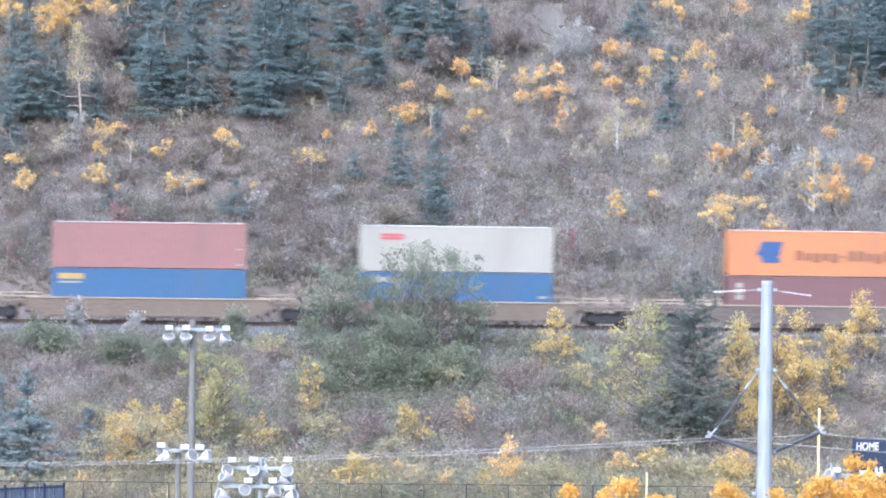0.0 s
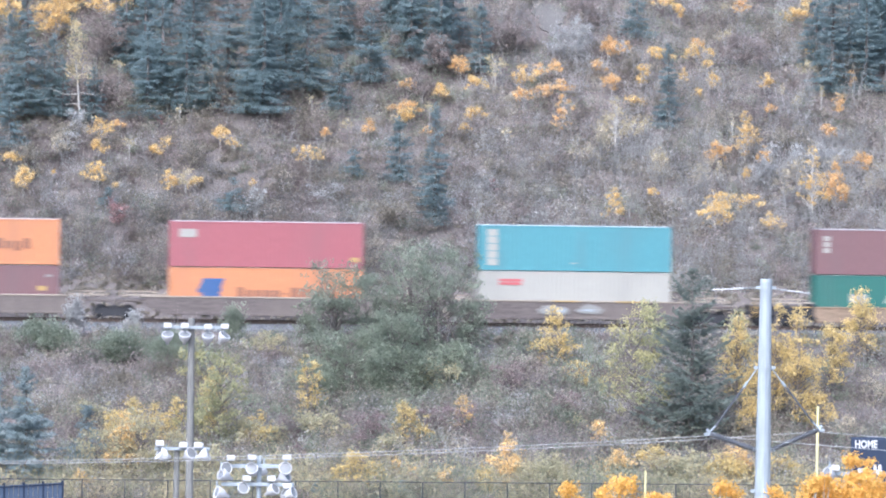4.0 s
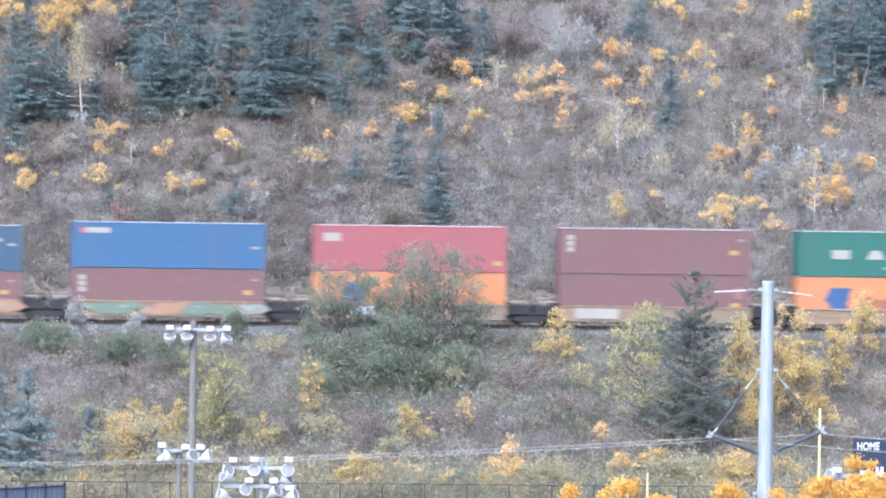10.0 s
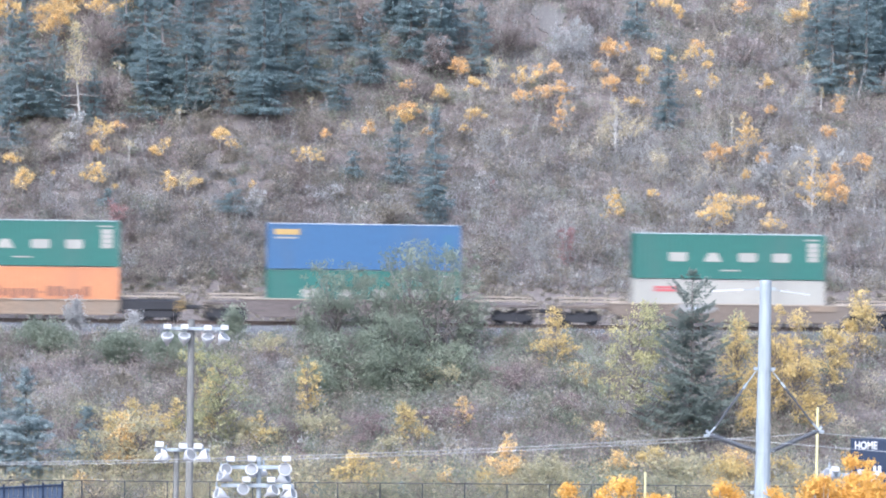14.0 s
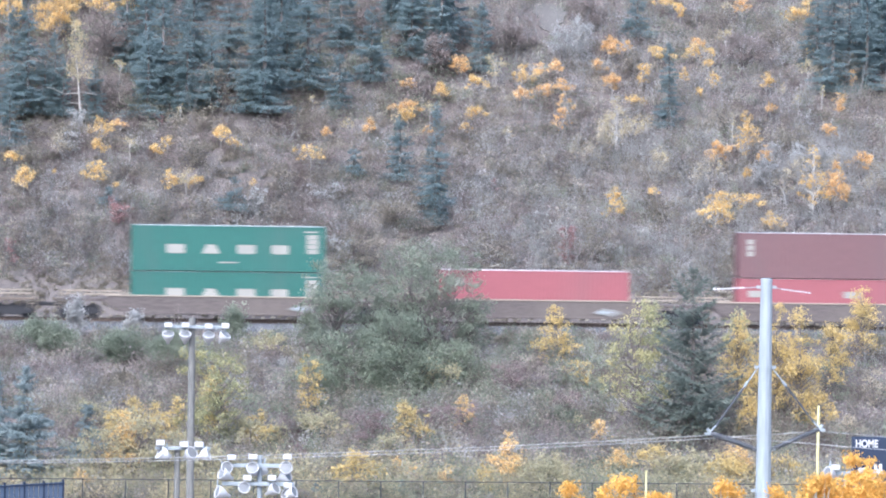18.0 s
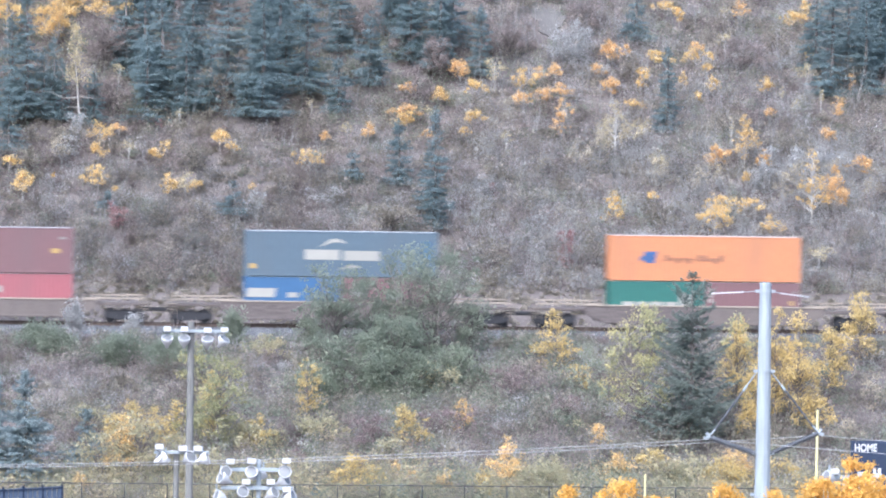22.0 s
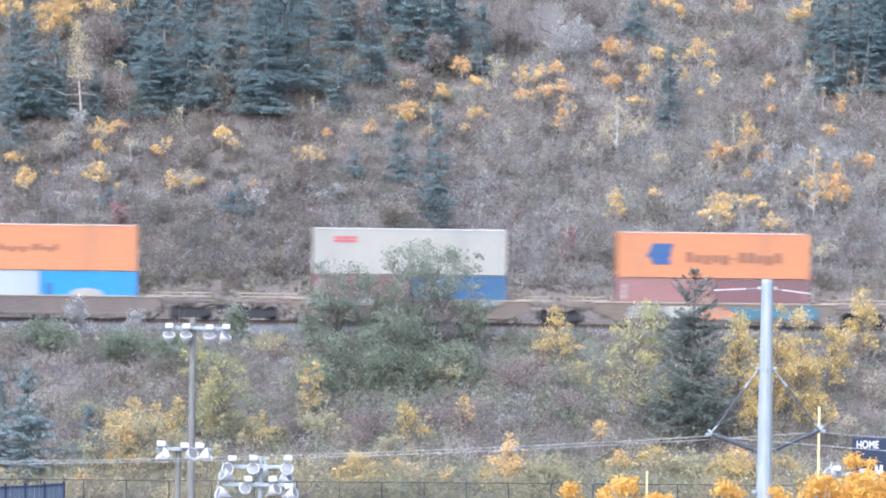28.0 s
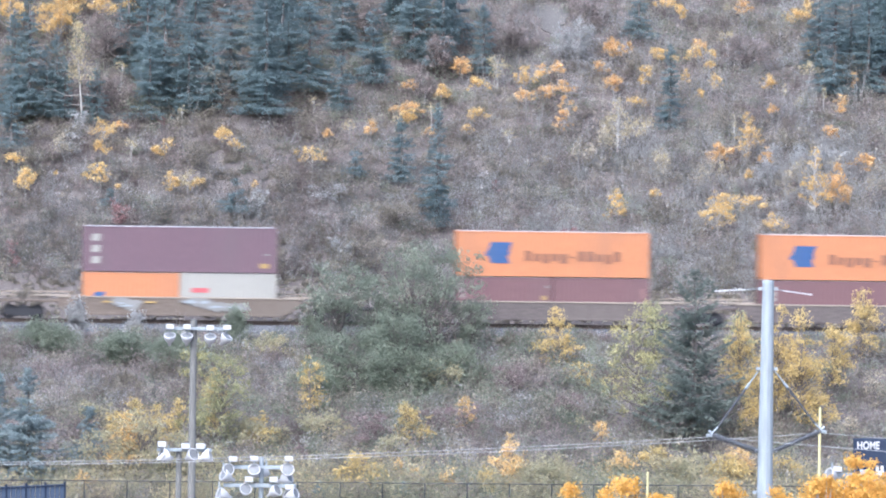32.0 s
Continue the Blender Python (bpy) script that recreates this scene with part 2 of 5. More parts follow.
# ---- mesh helpers ----
class Build:
    """Collects simple solids into one mesh."""

    def __init__(self):
        self.v, self.f = [], []

    def add(self, verts, faces):
        o = len(self.v)
        self.v += [tuple(p) for p in verts]
        self.f += [tuple(i + o for i in q) for q in faces]
        return self

    def box(self, x0, x1, y0, y1, z0, z1, c=0.0):
        """A box with its long edges chamfered by c."""
        if not c:
            v = [(x, y, z) for x in (x0, x1) for y in (y0, y1) for z in (z0, z1)]
            return self.add(v, [(0, 1, 3, 2), (4, 6, 7, 5), (0, 4, 5, 1), (2, 3, 7, 6), (0, 2, 6, 4), (1, 5, 7, 3)])
        ring = [(y0 + c, z0), (y1 - c, z0), (y1, z0 + c), (y1, z1 - c), (y1 - c, z1), (y0 + c, z1), (y0, z1 - c), (y0, z0 + c)]
        return self.prism([(x0, y, z) for y, z in ring], (x1 - x0, 0, 0))

    def prism(self, ring, d):
        n = len(ring)
        v = [tuple(p) for p in ring] + [(p[0] + d[0], p[1] + d[1], p[2] + d[2]) for p in ring]
        return self.add(v, [tuple(range(n))[::-1], tuple(range(n, 2 * n))] + [(i, (i + 1) % n, n + (i + 1) % n, n + i) for i in range(n)])

    def rod(self, a, b, r0, r1=None, n=8):
        a, b = Vector(a), Vector(b)
        r1 = r0 if r1 is None else r1
        q = (b - a).to_track_quat("Z", "Y")
        v = []
        for p, r in ((a, r0), (b, r1)):
            v += [p + q @ Vector((r * math.cos(2 * math.pi * i / n), r * math.sin(2 * math.pi * i / n), 0)) for i in range(n)]
        return self.add(v, [tuple(range(n))[::-1], tuple(range(n, 2 * n))] + [(i, (i + 1) % n, n + (i + 1) % n, n + i) for i in range(n)])

    def tube(self, pts, radii, n=6):
        """One closed tube through the points."""
        pts = [Vector(p) for p in pts]
        v = []
        for i, (p, r) in enumerate(zip(pts, radii)):
            q = (pts[min(i + 1, len(pts) - 1)] - pts[max(i - 1, 0)]).to_track_quat("Z", "Y")
            v += [p + q @ Vector((r * math.cos(2 * math.pi * k / n), r * math.sin(2 * math.pi * k / n), 0)) for k in range(n)]
        m = len(pts)
        f = [(j * n + k, j * n + (k + 1) % n, (j + 1) * n + (k + 1) % n, (j + 1) * n + k) for j in range(m - 1) for k in range(n)]
        return self.add(v, f + [tuple(range(n))[::-1], tuple(range((m - 1) * n, m * n))])

    def lathe(self, prof, m, n=12):
        """Turns (radius, height) pairs about z, then moves them by m."""
        v, f = [], []
        for r, z in prof:
            v += [m @ Vector((r * math.cos(2 * math.pi * i / n), r * math.sin(2 * math.pi * i / n), z)) for i in range(n)]
        for k in range(len(prof) - 1):
            f += [(k * n + i, k * n + (i + 1) % n, (k + 1) * n + (i + 1) % n, (k + 1) * n + i) for i in range(n)]
        return self.add(v, f)

    def mesh(self, name, material, smooth=False):
        me = bpy.data.meshes.new(name)
        me.from_pydata(self.v, [], self.f)
        me.materials.append(material)
        if smooth:
            me.polygons.foreach_set("use_smooth", [True] * len(me.polygons))
        return me


def part(name, bm, material, parent, label=""):
    """One mesh object under a thing or a part; bm is a Build or a ready mesh."""
    me = bm if isinstance(bm, bpy.types.Mesh) else bm.mesh(name, material)
    ob = new(name, me)
    if me.materials[0] != material:
        ob.material_slots[0].link = "OBJECT"
        ob.material_slots[0].material = material
    ob.parent = parent
    return tagged(ob, label) if label else ob


def thing(name, m, label, category, group="", kind=""):
    ob = new(name)
    ob.empty_display_size = 0.3
    ob.matrix_world = m
    return tagged(ob, label, category, group, kind)


def quads_mesh(name, q, material, tint=None):
    """A mesh from an array of quads or triangles, N x 4 x 3 or N x 3 x 3; tint: a shade of its own for each quad, shared within a plant."""
    me = bpy.data.meshes.new(name)
    n, k = q.shape[:2]
    me.vertices.add(k * n)
    me.vertices.foreach_set("co", np.ascontiguousarray(q, dtype=np.float32).ravel())
    me.loops.add(k * n)
    me.loops.foreach_set("vertex_index", np.arange(k * n, dtype=np.int32))
    me.polygons.add(n)
    me.polygons.foreach_set("loop_start", np.arange(0, k * n, k, dtype=np.int32))
    me.materials.append(material)
    me.update(calc_edges=True)
    me.validate()
    if tint is not None:
        me.attributes.new("shrub_tint", "FLOAT", "FACE").data.foreach_set("value", np.asarray(tint, dtype=np.float32))
    return me


def leaf_quads(rng, c, size, up=0.0, aspect=0.65, corners=4):
    """A pointed leaf-like quad at each centre, turned at random; up > 0 lays them flatter."""
    n = len(c)
    nr = rng.normal(size=(n, 3))
    nr[:, 2] = np.abs(nr[:, 2]) + up
    nr /= np.linalg.norm(nr, axis=1)[:, None]
    a = np.cross(nr, rng.normal(size=(n, 3)))
    a /= np.linalg.norm(a, axis=1)[:, None] + 1e-9
    b = np.cross(nr, a)
    s = (np.asarray(size) * rng.uniform(0.6, 1.35, n))[:, None]
    a, b = a * s * 0.5, b * s * 0.5 * aspect
    if corners == 3:
        return np.stack([c - a, c - b + a, c + b + a], axis=1)
    return np.stack([c - a, c - b + a * 0.15, c + a, c + b + a * 0.15], axis=1)


def strip_quads(p0, p1, width):
    """Thin upright strips from p0 to p1, two crossed ones each."""
    d = p1 - p0
    side = np.stack([-d[:, 1], d[:, 0], np.zeros(len(d))], axis=1) + np.array([1e-3, 0, 0])
    side /= np.linalg.norm(side, axis=1)[:, None]
    other = np.cross(d, side)
    other /= np.linalg.norm(other, axis=1)[:, None] + 1e-9
    w = np.asarray(width).reshape(-1, 1) * 0.5
    return np.concatenate([np.stack([p0 - s * w, p0 + s * w, p1 + s * w * 0.4, p1 - s * w * 0.4], axis=1) for s in (side, other)])


# ---- ground ----
BED = 8.55


def ground_z(x, y):
    """Field, lower bank, railway bench, upper hillside and plateau; works on arrays."""
    x, y = np.asarray(x, float), np.asarray(y, float)
    t = np.clip((y + 37) / 31, 0, 1)
    low = BED * (0.75 * t + 0.25 * t * t * (3 - 2 * t))
    up = np.clip(y - 6, 0, 69) * 0.6
    far = np.clip(y - 75, 0, 400) * 0.02
    bump = (np.sin(x * 0.21 + y * 0.13) + np.sin(x * 0.37 - y * 0.29 + 1.3) * 0.6 + np.sin(x * 0.83 + y * 0.61) * 0.3) * 0.28
    onhill = np.clip((y - 8) / 6, 0, 1) * np.clip((80 - y) / 10, 0, 1) + 0.5 * np.clip((y + 37) / 4, 0, 1) * np.clip((-8 - y) / 4, 0, 1)
    return low + up + far + bump * onhill


def axis_steps(lo, hi, fine_lo, fine_hi, step):
    mid = list(np.arange(fine_lo, fine_hi + 0.01, step))
    left, right, d = [], [], step
    while (left[-1] if left else fine_lo) > lo:
        d *= 1.35
        left.append((left[-1] if left else fine_lo) - d)
    d = step
    while (right[-1] if right else fine_hi) < hi:
        d *= 1.35
        right.append((right[-1] if right else fine_hi) + d)
    return np.array(left[::-1] + mid + right)


def make_ground():
    xs, ys = axis_steps(-3000, 3000, -46, 46, 1.0), axis_steps(-700, 3000, -46, 84, 1.0)
    gx, gy = np.meshgrid(xs, ys)
    gz = ground_z(gx, gy)
    v = np.stack([gx, gy, gz], axis=-1).reshape(-1, 3)
    nx = len(xs)
    f = [(j * nx + i, j * nx + i + 1, (j + 1) * nx + i + 1, (j + 1) * nx + i) for j in range(len(ys) - 1) for i in range(nx - 1)]
    me = bpy.data.meshes.new("ground")
    me.from_pydata(v.tolist(), [], f)
    me.polygons.foreach_set("use_smooth", [True] * len(me.polygons))
    me.materials.append(M["soil"])
    tagged(new("ground", me), "dry brown hillside soil with sparse grass", "ground", kind="structure")


make_ground()


# ---- railway: ballast, ties, rails ----
RAIL_TOP = 9.2


def make_track():
    x0, x1 = -640.0, 640.0
    b = Build()
    b.prism([(x0, -3.5, BED - 0.3), (x0, -1.7, RAIL_TOP - 0.185), (x0, 1.7, RAIL_TOP - 0.185), (x0, 3.5, BED - 0.3)], (x1 - x0, 0, 0))
    tagged(new("ballast", b.mesh("ballast", M["ballast"])), "grey crushed-stone railway ballast bed", "ballast", kind="structure")
    track = thing("railway_track", pose(0, 0, 0), "rusty steel rails on dark timber ties", "railway track", kind="structure")
    prof = [(-0.07, 0), (0.07, 0), (0.07, 0.015), (0.012, 0.04), (0.012, 0.12), (0.036, 0.135), (0.036, 0.17), (-0.036, 0.17), (-0.036, 0.135), (-0.012, 0.12), (-0.012, 0.04), (-0.07, 0.015)]
    for y in (-0.7525, 0.7525):
        part("rail", Build().prism([(x0, y + a, RAIL_TOP - 0.17 + z) for a, z in prof], (x1 - x0, 0, 0)), M["rail"], track)
    tie = Build().box(-0.11, 0.11, -1.3, 1.3, -0.17, 0.0, 0.0).mesh("tie", M["tie"])
    for i in range(-75, 76):
        t = part("tie", tie, M["tie"], track)
        t.location = (i * 0.5, random.uniform(-0.03, 0.03), RAIL_TOP - 0.175)


make_track()


# ---- containers ----
FT40, FT20 = 12.19, 6.06
W = 2.44
cache = {}


def corrugated(length, z0, z1, depth=0.012, pitch=0.278):
    """A steel side sheet with trapezoid ribs, solid behind; it faces -y."""
    n = int(length / pitch)
    p = length / n
    prof = []
    for i in range(n):
        a = -length / 2 + i * p
        prof += [(a, 0.0), (a + p * 0.26, 0.0), (a + p * 0.5, depth), (a + p * 0.76, depth)]
    prof.append((length / 2, 0.0))
    b = Build()
    m = len(prof)
    v = [(x, y, z0) for x, y in prof] + [(x, y, z1) for x, y in prof]
    v += [(-length / 2, 0.09, z0), (length / 2, 0.09, z0), (-length / 2, 0.09, z1), (length / 2, 0.09, z1)]
    f = [(i, i + 1, m + i + 1, m + i) for i in range(m - 1)]
    f += [(2 * m + 1, 2 * m, 2 * m + 2, 2 * m + 3)]
    return b.add(v, f)


def shell(length, height):
    """The part meshes of one container size, origin at the middle of its floor."""
    key = (length, height)
    if key in cache:
        return cache[key]
    base = P["brown"]
    h = length / 2
    g = {}
    g["side_wall"] = corrugated(length - 0.3, 0.16, height - 0.1).mesh("side_wall", base)
    g["front_wall"] = corrugated(W - 0.3, 0.16, height - 0.1).mesh("front_wall", base)
    g["door"] = Build().box(-0.04, 0.0, 0.02, W / 2 - 0.16, 0.18, height - 0.12, 0.02).mesh("door", base)
    rod = Build().rod((0.03, 0, 0.12), (0.03, 0, height - 0.12), 0.018, n=6)
    for z in (0.5, height * 0.5, height - 0.5):
        rod.box(0.0, 0.05, -0.05, 0.05, z - 0.04, z + 0.04)
    g["lock_rod"] = rod.mesh("lock_rod", M["galv"])
    g["roof"] = Build().box(-h + 0.05, h - 0.05, -W / 2 + 0.05, W / 2 - 0.05, height - 0.05, height - 0.012).mesh("roof", base)
    g["floor"] = Build().box(-h + 0.05, h - 0.05, -W / 2 + 0.06, W / 2 - 0.06, 0.08, 0.16).mesh("floor", M["tie"])
    g["top_rail"] = Build().box(-h + 0.15, h - 0.15, 0.0, 0.08, height - 0.1, height - 0.025, 0.015).mesh("top_rail", base)
    g["bottom_rail"] = Build().box(-h + 0.15, h - 0.15, 0.0, 0.08, 0.045, 0.165, 0.015).mesh("bottom_rail", base)
    g["corner_post"] = Build().box(0.0, 0.16, 0.0, 0.15, 0.11, height - 0.11, 0.02).mesh("corner_post", base)
    g["corner_casting"] = Build().box(0.0, 0.178, 0.0, 0.162, 0.0, 0.118, 0.012).mesh("corner_casting", base)
    cache[key] = g
    return g


def container(m, length, height, colour, label, group="shipping containers"):
    c = thing("shipping_container", m, label, "shipping container", group)
    g, col, h = shell(length, height), P[colour], length / 2

    def put(name, x, y, z=0.0, turn=0.0, material=None):
        o = part(name, g[name], material or col, c)
        o.matrix_basis = pose(x, y, z, 0, 0, turn)

    put("side_wall", 0, -W / 2 + 0.015)
    put("side_wall", 0, W / 2 - 0.015, 0, 180)
    put("front_wall", -h + 0.02, 0, 0, -90)
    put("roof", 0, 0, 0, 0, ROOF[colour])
    put("floor", 0, 0, 0, 0, M["tie"])
    for turn in (0, 180):
        put("top_rail", 0, -W / 2 if not turn else W / 2, 0, turn)
        put("bottom_rail", 0, -W / 2 if not turn else W / 2, 0, turn)
    put("door", h - 0.03, 0)
    put("door", h - 0.03, -W / 2 + 0.14)
    for y in (-0.85, -0.35, 0.35, 0.85):
        put("lock_rod", h - 0.03, y, 0, 0, M["galv"])
    for x, y, turn in ((-h, -W / 2, 0), (h, -W / 2, 90), (h, W / 2, 180), (-h, W / 2, 270)):
        put("corner_post", x, y, 0, turn)
        put("corner_casting", x, y, 0, turn)
        put("corner_casting", x, y, height - 0.118, turn)
    return c


FACE = -W / 2 - 0.004


def mark(c, length, height, x0, x1, t0, t1, colour, name="painted_mark", lean=0.0):
    """A painted panel on the near side: x as a share of the length, t as a share of the height from the top."""
    a, b = (x0 - 0.5) * length, (x1 - 0.5) * length
    z1, z0 = height * (1 - t0), height * (1 - t1)
    k = lean * (z1 - z0)
    part(name, Build().prism([(a - k, FACE, z0), (b - k, FACE, z0), (b + k, FACE, z1), (a + k, FACE, z1)], (0, 0.022, 0)), P[colour], c)


def arc(c, length, height, x0, x1, t, rise, colour, thick=0.12):
    ring_up, ring_lo = [], []
    for i in range(9):
        s = i / 8
        x = (x0 + (x1 - x0) * s - 0.5) * length
        z = height * (1 - t) + rise * math.sin(s * math.pi * 0.8)
        w = thick * math.sin(0.25 + s * 2.5)
        ring_up.append((x, FACE, z + w))
        ring_lo.append((x, FACE, z - w))
    part("painted_swoosh", Build().prism(ring_lo + ring_up[::-1], (0, 0.022, 0)), P[colour], c)


def block(c, length, height, x0, x1, t0, t1, top):
    """A white lettering block with cut corners; top: the share of its width that its upper edge keeps."""
    a, b = (x0 - 0.5) * length, (x1 - 0.5) * length
    z1, z0 = height * (1 - t0), height * (1 - t1)
    k, cut = (b - a) * (1 - top) / 2, 0.09 if top > 0.5 else 0.0
    ring = [(a + cut, z0), (b - cut, z0), (b, z0 + cut), (b, z1 - k * 0.8), (b - k, z1), (a + k, z1), (a, z1 - k * 0.8), (a, z0 + cut)] if cut else [(a, z0), (b, z0), (b - k, z1), (a + k, z1)]
    part("lettering_block", Build().prism([(x, FACE, z) for x, z in ring], (0, 0.022, 0)), P["white"], c)


def marks(c, style, length, height):
    k = FT40 / length

    def m(x0, x1, t0, t1, colour, name="painted_mark", lean=0.0):
        mark(c, length, height, x0, x1, t0, t1, colour, name, lean)

    if style == "blocks":
        for (x0, x1), top in (((0.18, 0.275), 1.0), ((0.362, 0.458), 0.45), ((0.545, 0.64), 0.86), ((0.722, 0.81), 0.86)):
            block(c, length, height, x0, x1, 0.41, 0.605, top)
        m(0.45, 0.55, 0.78, 0.81, "white")
        for i in range(4):
            m(0.905, 0.965, 0.18 + i * 0.105, 0.275 + i * 0.105, "white", "code_block")
        m(0.89, 0.965, 0.1, 0.13, "white")
    elif style == "smallblocks":
        for i in range(4):
            m(0.14 + i * 0.15, 0.265 + i * 0.15, 0.5, 0.68, "white", "lettering_block")
        m(0.74, 0.86, 0.3, 0.62, "white", "code_block")
    elif style in ("ship", "shipsmall", "ship20"):
        x0, x1, t0, t1 = {"ship": (0.155, 0.275, 0.24, 0.70), "shipsmall": (0.17, 0.245, 0.35, 0.6), "ship20": (0.11, 0.23, 0.48, 0.72)}[style]
        mid = (t0 + t1) / 2
        m(x0 + 0.01, x1, t0, mid - 0.02, "markblue", "logo_shape", 0.2)
        m(x0 - 0.01, x1 - 0.005, mid - 0.02, mid + 0.07, "markblue", "logo_shape", 0.2)
        m(x0 + 0.015, x1 - 0.01, mid + 0.07, t1, "markblue", "logo_shape", -0.2)
        a, b = {"ship": (0.35, 0.86), "shipsmall": (0.29, 0.6), "ship20": (0.33, 0.95)}[style]
        ta, tb = (0.42, 0.64) if style == "ship" else ((0.42, 0.55) if style == "shipsmall" else (0.6, 0.7))
        n = 11
        for i in range(n):
            w = (b - a) / n
            tall = i in (0, 6, 7, 10)
            low = i in (2, 4, 9)
            if i == 5:
                m(a + i * w, a + (i + 0.7) * w, (ta + tb) / 2 + 0.01, (ta + tb) / 2 + 0.04, "ink", "lettering_block")
            else:
                m(a + i * w, a + (i + 0.8) * w, ta if tall else ta + 0.06, tb + (0.05 if low else 0), "ink", "lettering_block")
    elif style == "redtag":
        m(0.105, 0.225, 0.17, 0.228, "markred", "logo_shape")
        m(0.105, 0.222, 0.243, 0.30, "markred", "logo_shape")
    elif style == "redtag20":
        m(0.12, 0.3, 0.36, 0.47, "markred", "logo_shape")
    elif style == "yellowtag":
        m(0.035, 0.165, 0.12, 0.24, "yellow", "logo_shape")
        m(0.035, 0.15, 0.29, 0.325, "white")
        m(0.91, 0.965, 0.2, 0.6, "sky", "code_block")
    elif style == "whitetag":
        m(0.045, 0.075, 0.13, 0.235, "markred", "logo_shape")
        m(0.075, 0.2, 0.12, 0.235, "white", "logo_shape")
        m(0.92, 0.97, 0.15, 0.45, "sky", "code_block")
        m(0.93, 0.97, 0.5, 0.55, "white")
    elif style == "tag":
        m(0.05, 0.14, 0.17, 0.35, "white", "logo_shape")
        m(0.935, 0.98, 0.75, 0.85, "yellow")
    elif style == "tagtwo":
        m(0.05, 0.14, 0.3, 0.46, "white", "logo_shape")
        m(0.55, 0.64, 0.3, 0.46, "white", "logo_shape")
    elif style == "column":
        for i in range(3):
            m(0.04, 0.075, 0.15 + i * 0.13, 0.255 + i * 0.13, "white", "code_block")
        m(0.89, 0.935, 0.45, 0.55, "yellow")
        m(0.93, 0.965, 0.2, 0.25, "chalk")
    elif style == "spot":
        m(0.9, 0.945, 0.6, 0.69, "yellow")
        m(0.92, 0.96, 0.25, 0.5, "rose", "code_block")
    elif style == "bigcolumn":
        for i in range(3):
            m(0.045, 0.09, 0.17 + i * 0.245, 0.32 + i * 0.245, "white", "code_block", 0.08)
        m(0.915, 0.96, 0.78, 0.88, "yellow")
        m(0.935, 0.965, 0.57, 0.6, "chalk")
    elif style == "fewdots":
        m(0.95, 0.98, 0.55, 0.58, "white")
        m(0.95, 0.98, 0.88, 0.92, "white")
    elif style == "patch":
        m(0.34, 0.66, 0.26, 0.68, "sky", "paint_patch")
        m(0.02, 0.2, 0.7, 0.86, "sky", "paint_patch")
        m(0.83, 0.9, 0.28, 0.35, "white", "logo_shape")
        m(0.93, 0.97, 0.39, 0.44, "white")
        m(0.03, 0.08, 0.18, 0.24, "white", "logo_shape")
    elif style == "crescent":
        m(0.31, 0.49, 0.4, 0.62, "white", "lettering_block")
        m(0.51, 0.7, 0.42, 0.63, "white", "lettering_block")
        arc(c, length, height, 0.39, 0.52, 0.34, 0.42, "white")
        arc(c, length, height, 0.49, 0.6, 0.84, 0.25, "white", 0.1)
        m(0.025, 0.06, 0.72, 0.82, "yellow")
        m(0.92, 0.96, 0.2, 0.6, "sky", "code_block")
    elif style == "bluebar":
        m(0.02, 0.32, 0.28, 0.5, "white", "lettering_block", 0.1)
        m(0.45, 0.56, 0.38, 0.5, "white")
        m(0.85, 0.95, 0.3, 0.85, "sky", "code_block")
    elif style == "twodots":
        m(0.1, 0.22, 0.25, 0.45, "chalk", "logo_shape")
        m(0.48, 0.6, 0.42, 0.55, "chalk", "logo_shape")
    elif style == "whitebar20":
        m(0.1, 0.3, 0.25, 0.36, "white", "lettering_block")
        m(0.85, 0.95, 0.3, 0.8, "sky", "code_block")
    elif style == "dome":
        ring = [((0.30 + 0.36 * (0.5 - 0.5 * math.cos(math.pi * i / 10)) - 0.5) * length, FACE, height * (0.42 + 0.17 * math.sin(math.pi * i / 10))) for i in range(11)]
        part("logo_shape", Build().prism(ring[::-1], (0, 0.022, 0)), P["white"], c)
        m(0.28, 0.68, 0.6, 0.74, "white", "logo_shape")
        m(0.06, 0.13, 0.3, 0.8, "sky", "code_block")
    elif style == "pale20":
        m(0.1, 0.3, 0.62, 0.72, "slate", "lettering_block")
        m(0.4, 0.6, 0.62, 0.7, "slate", "lettering_block")
    elif style == "teal":
        for i in range(5):
            m(0.04, 0.095, 0.09 + i * 0.16, 0.235 + i * 0.16, "white", "code_block")
        m(0.48, 0.51, 0.8, 0.83, "white")
        m(0.5, 0.56, 0.1, 0.9, "teal", "paint_patch")


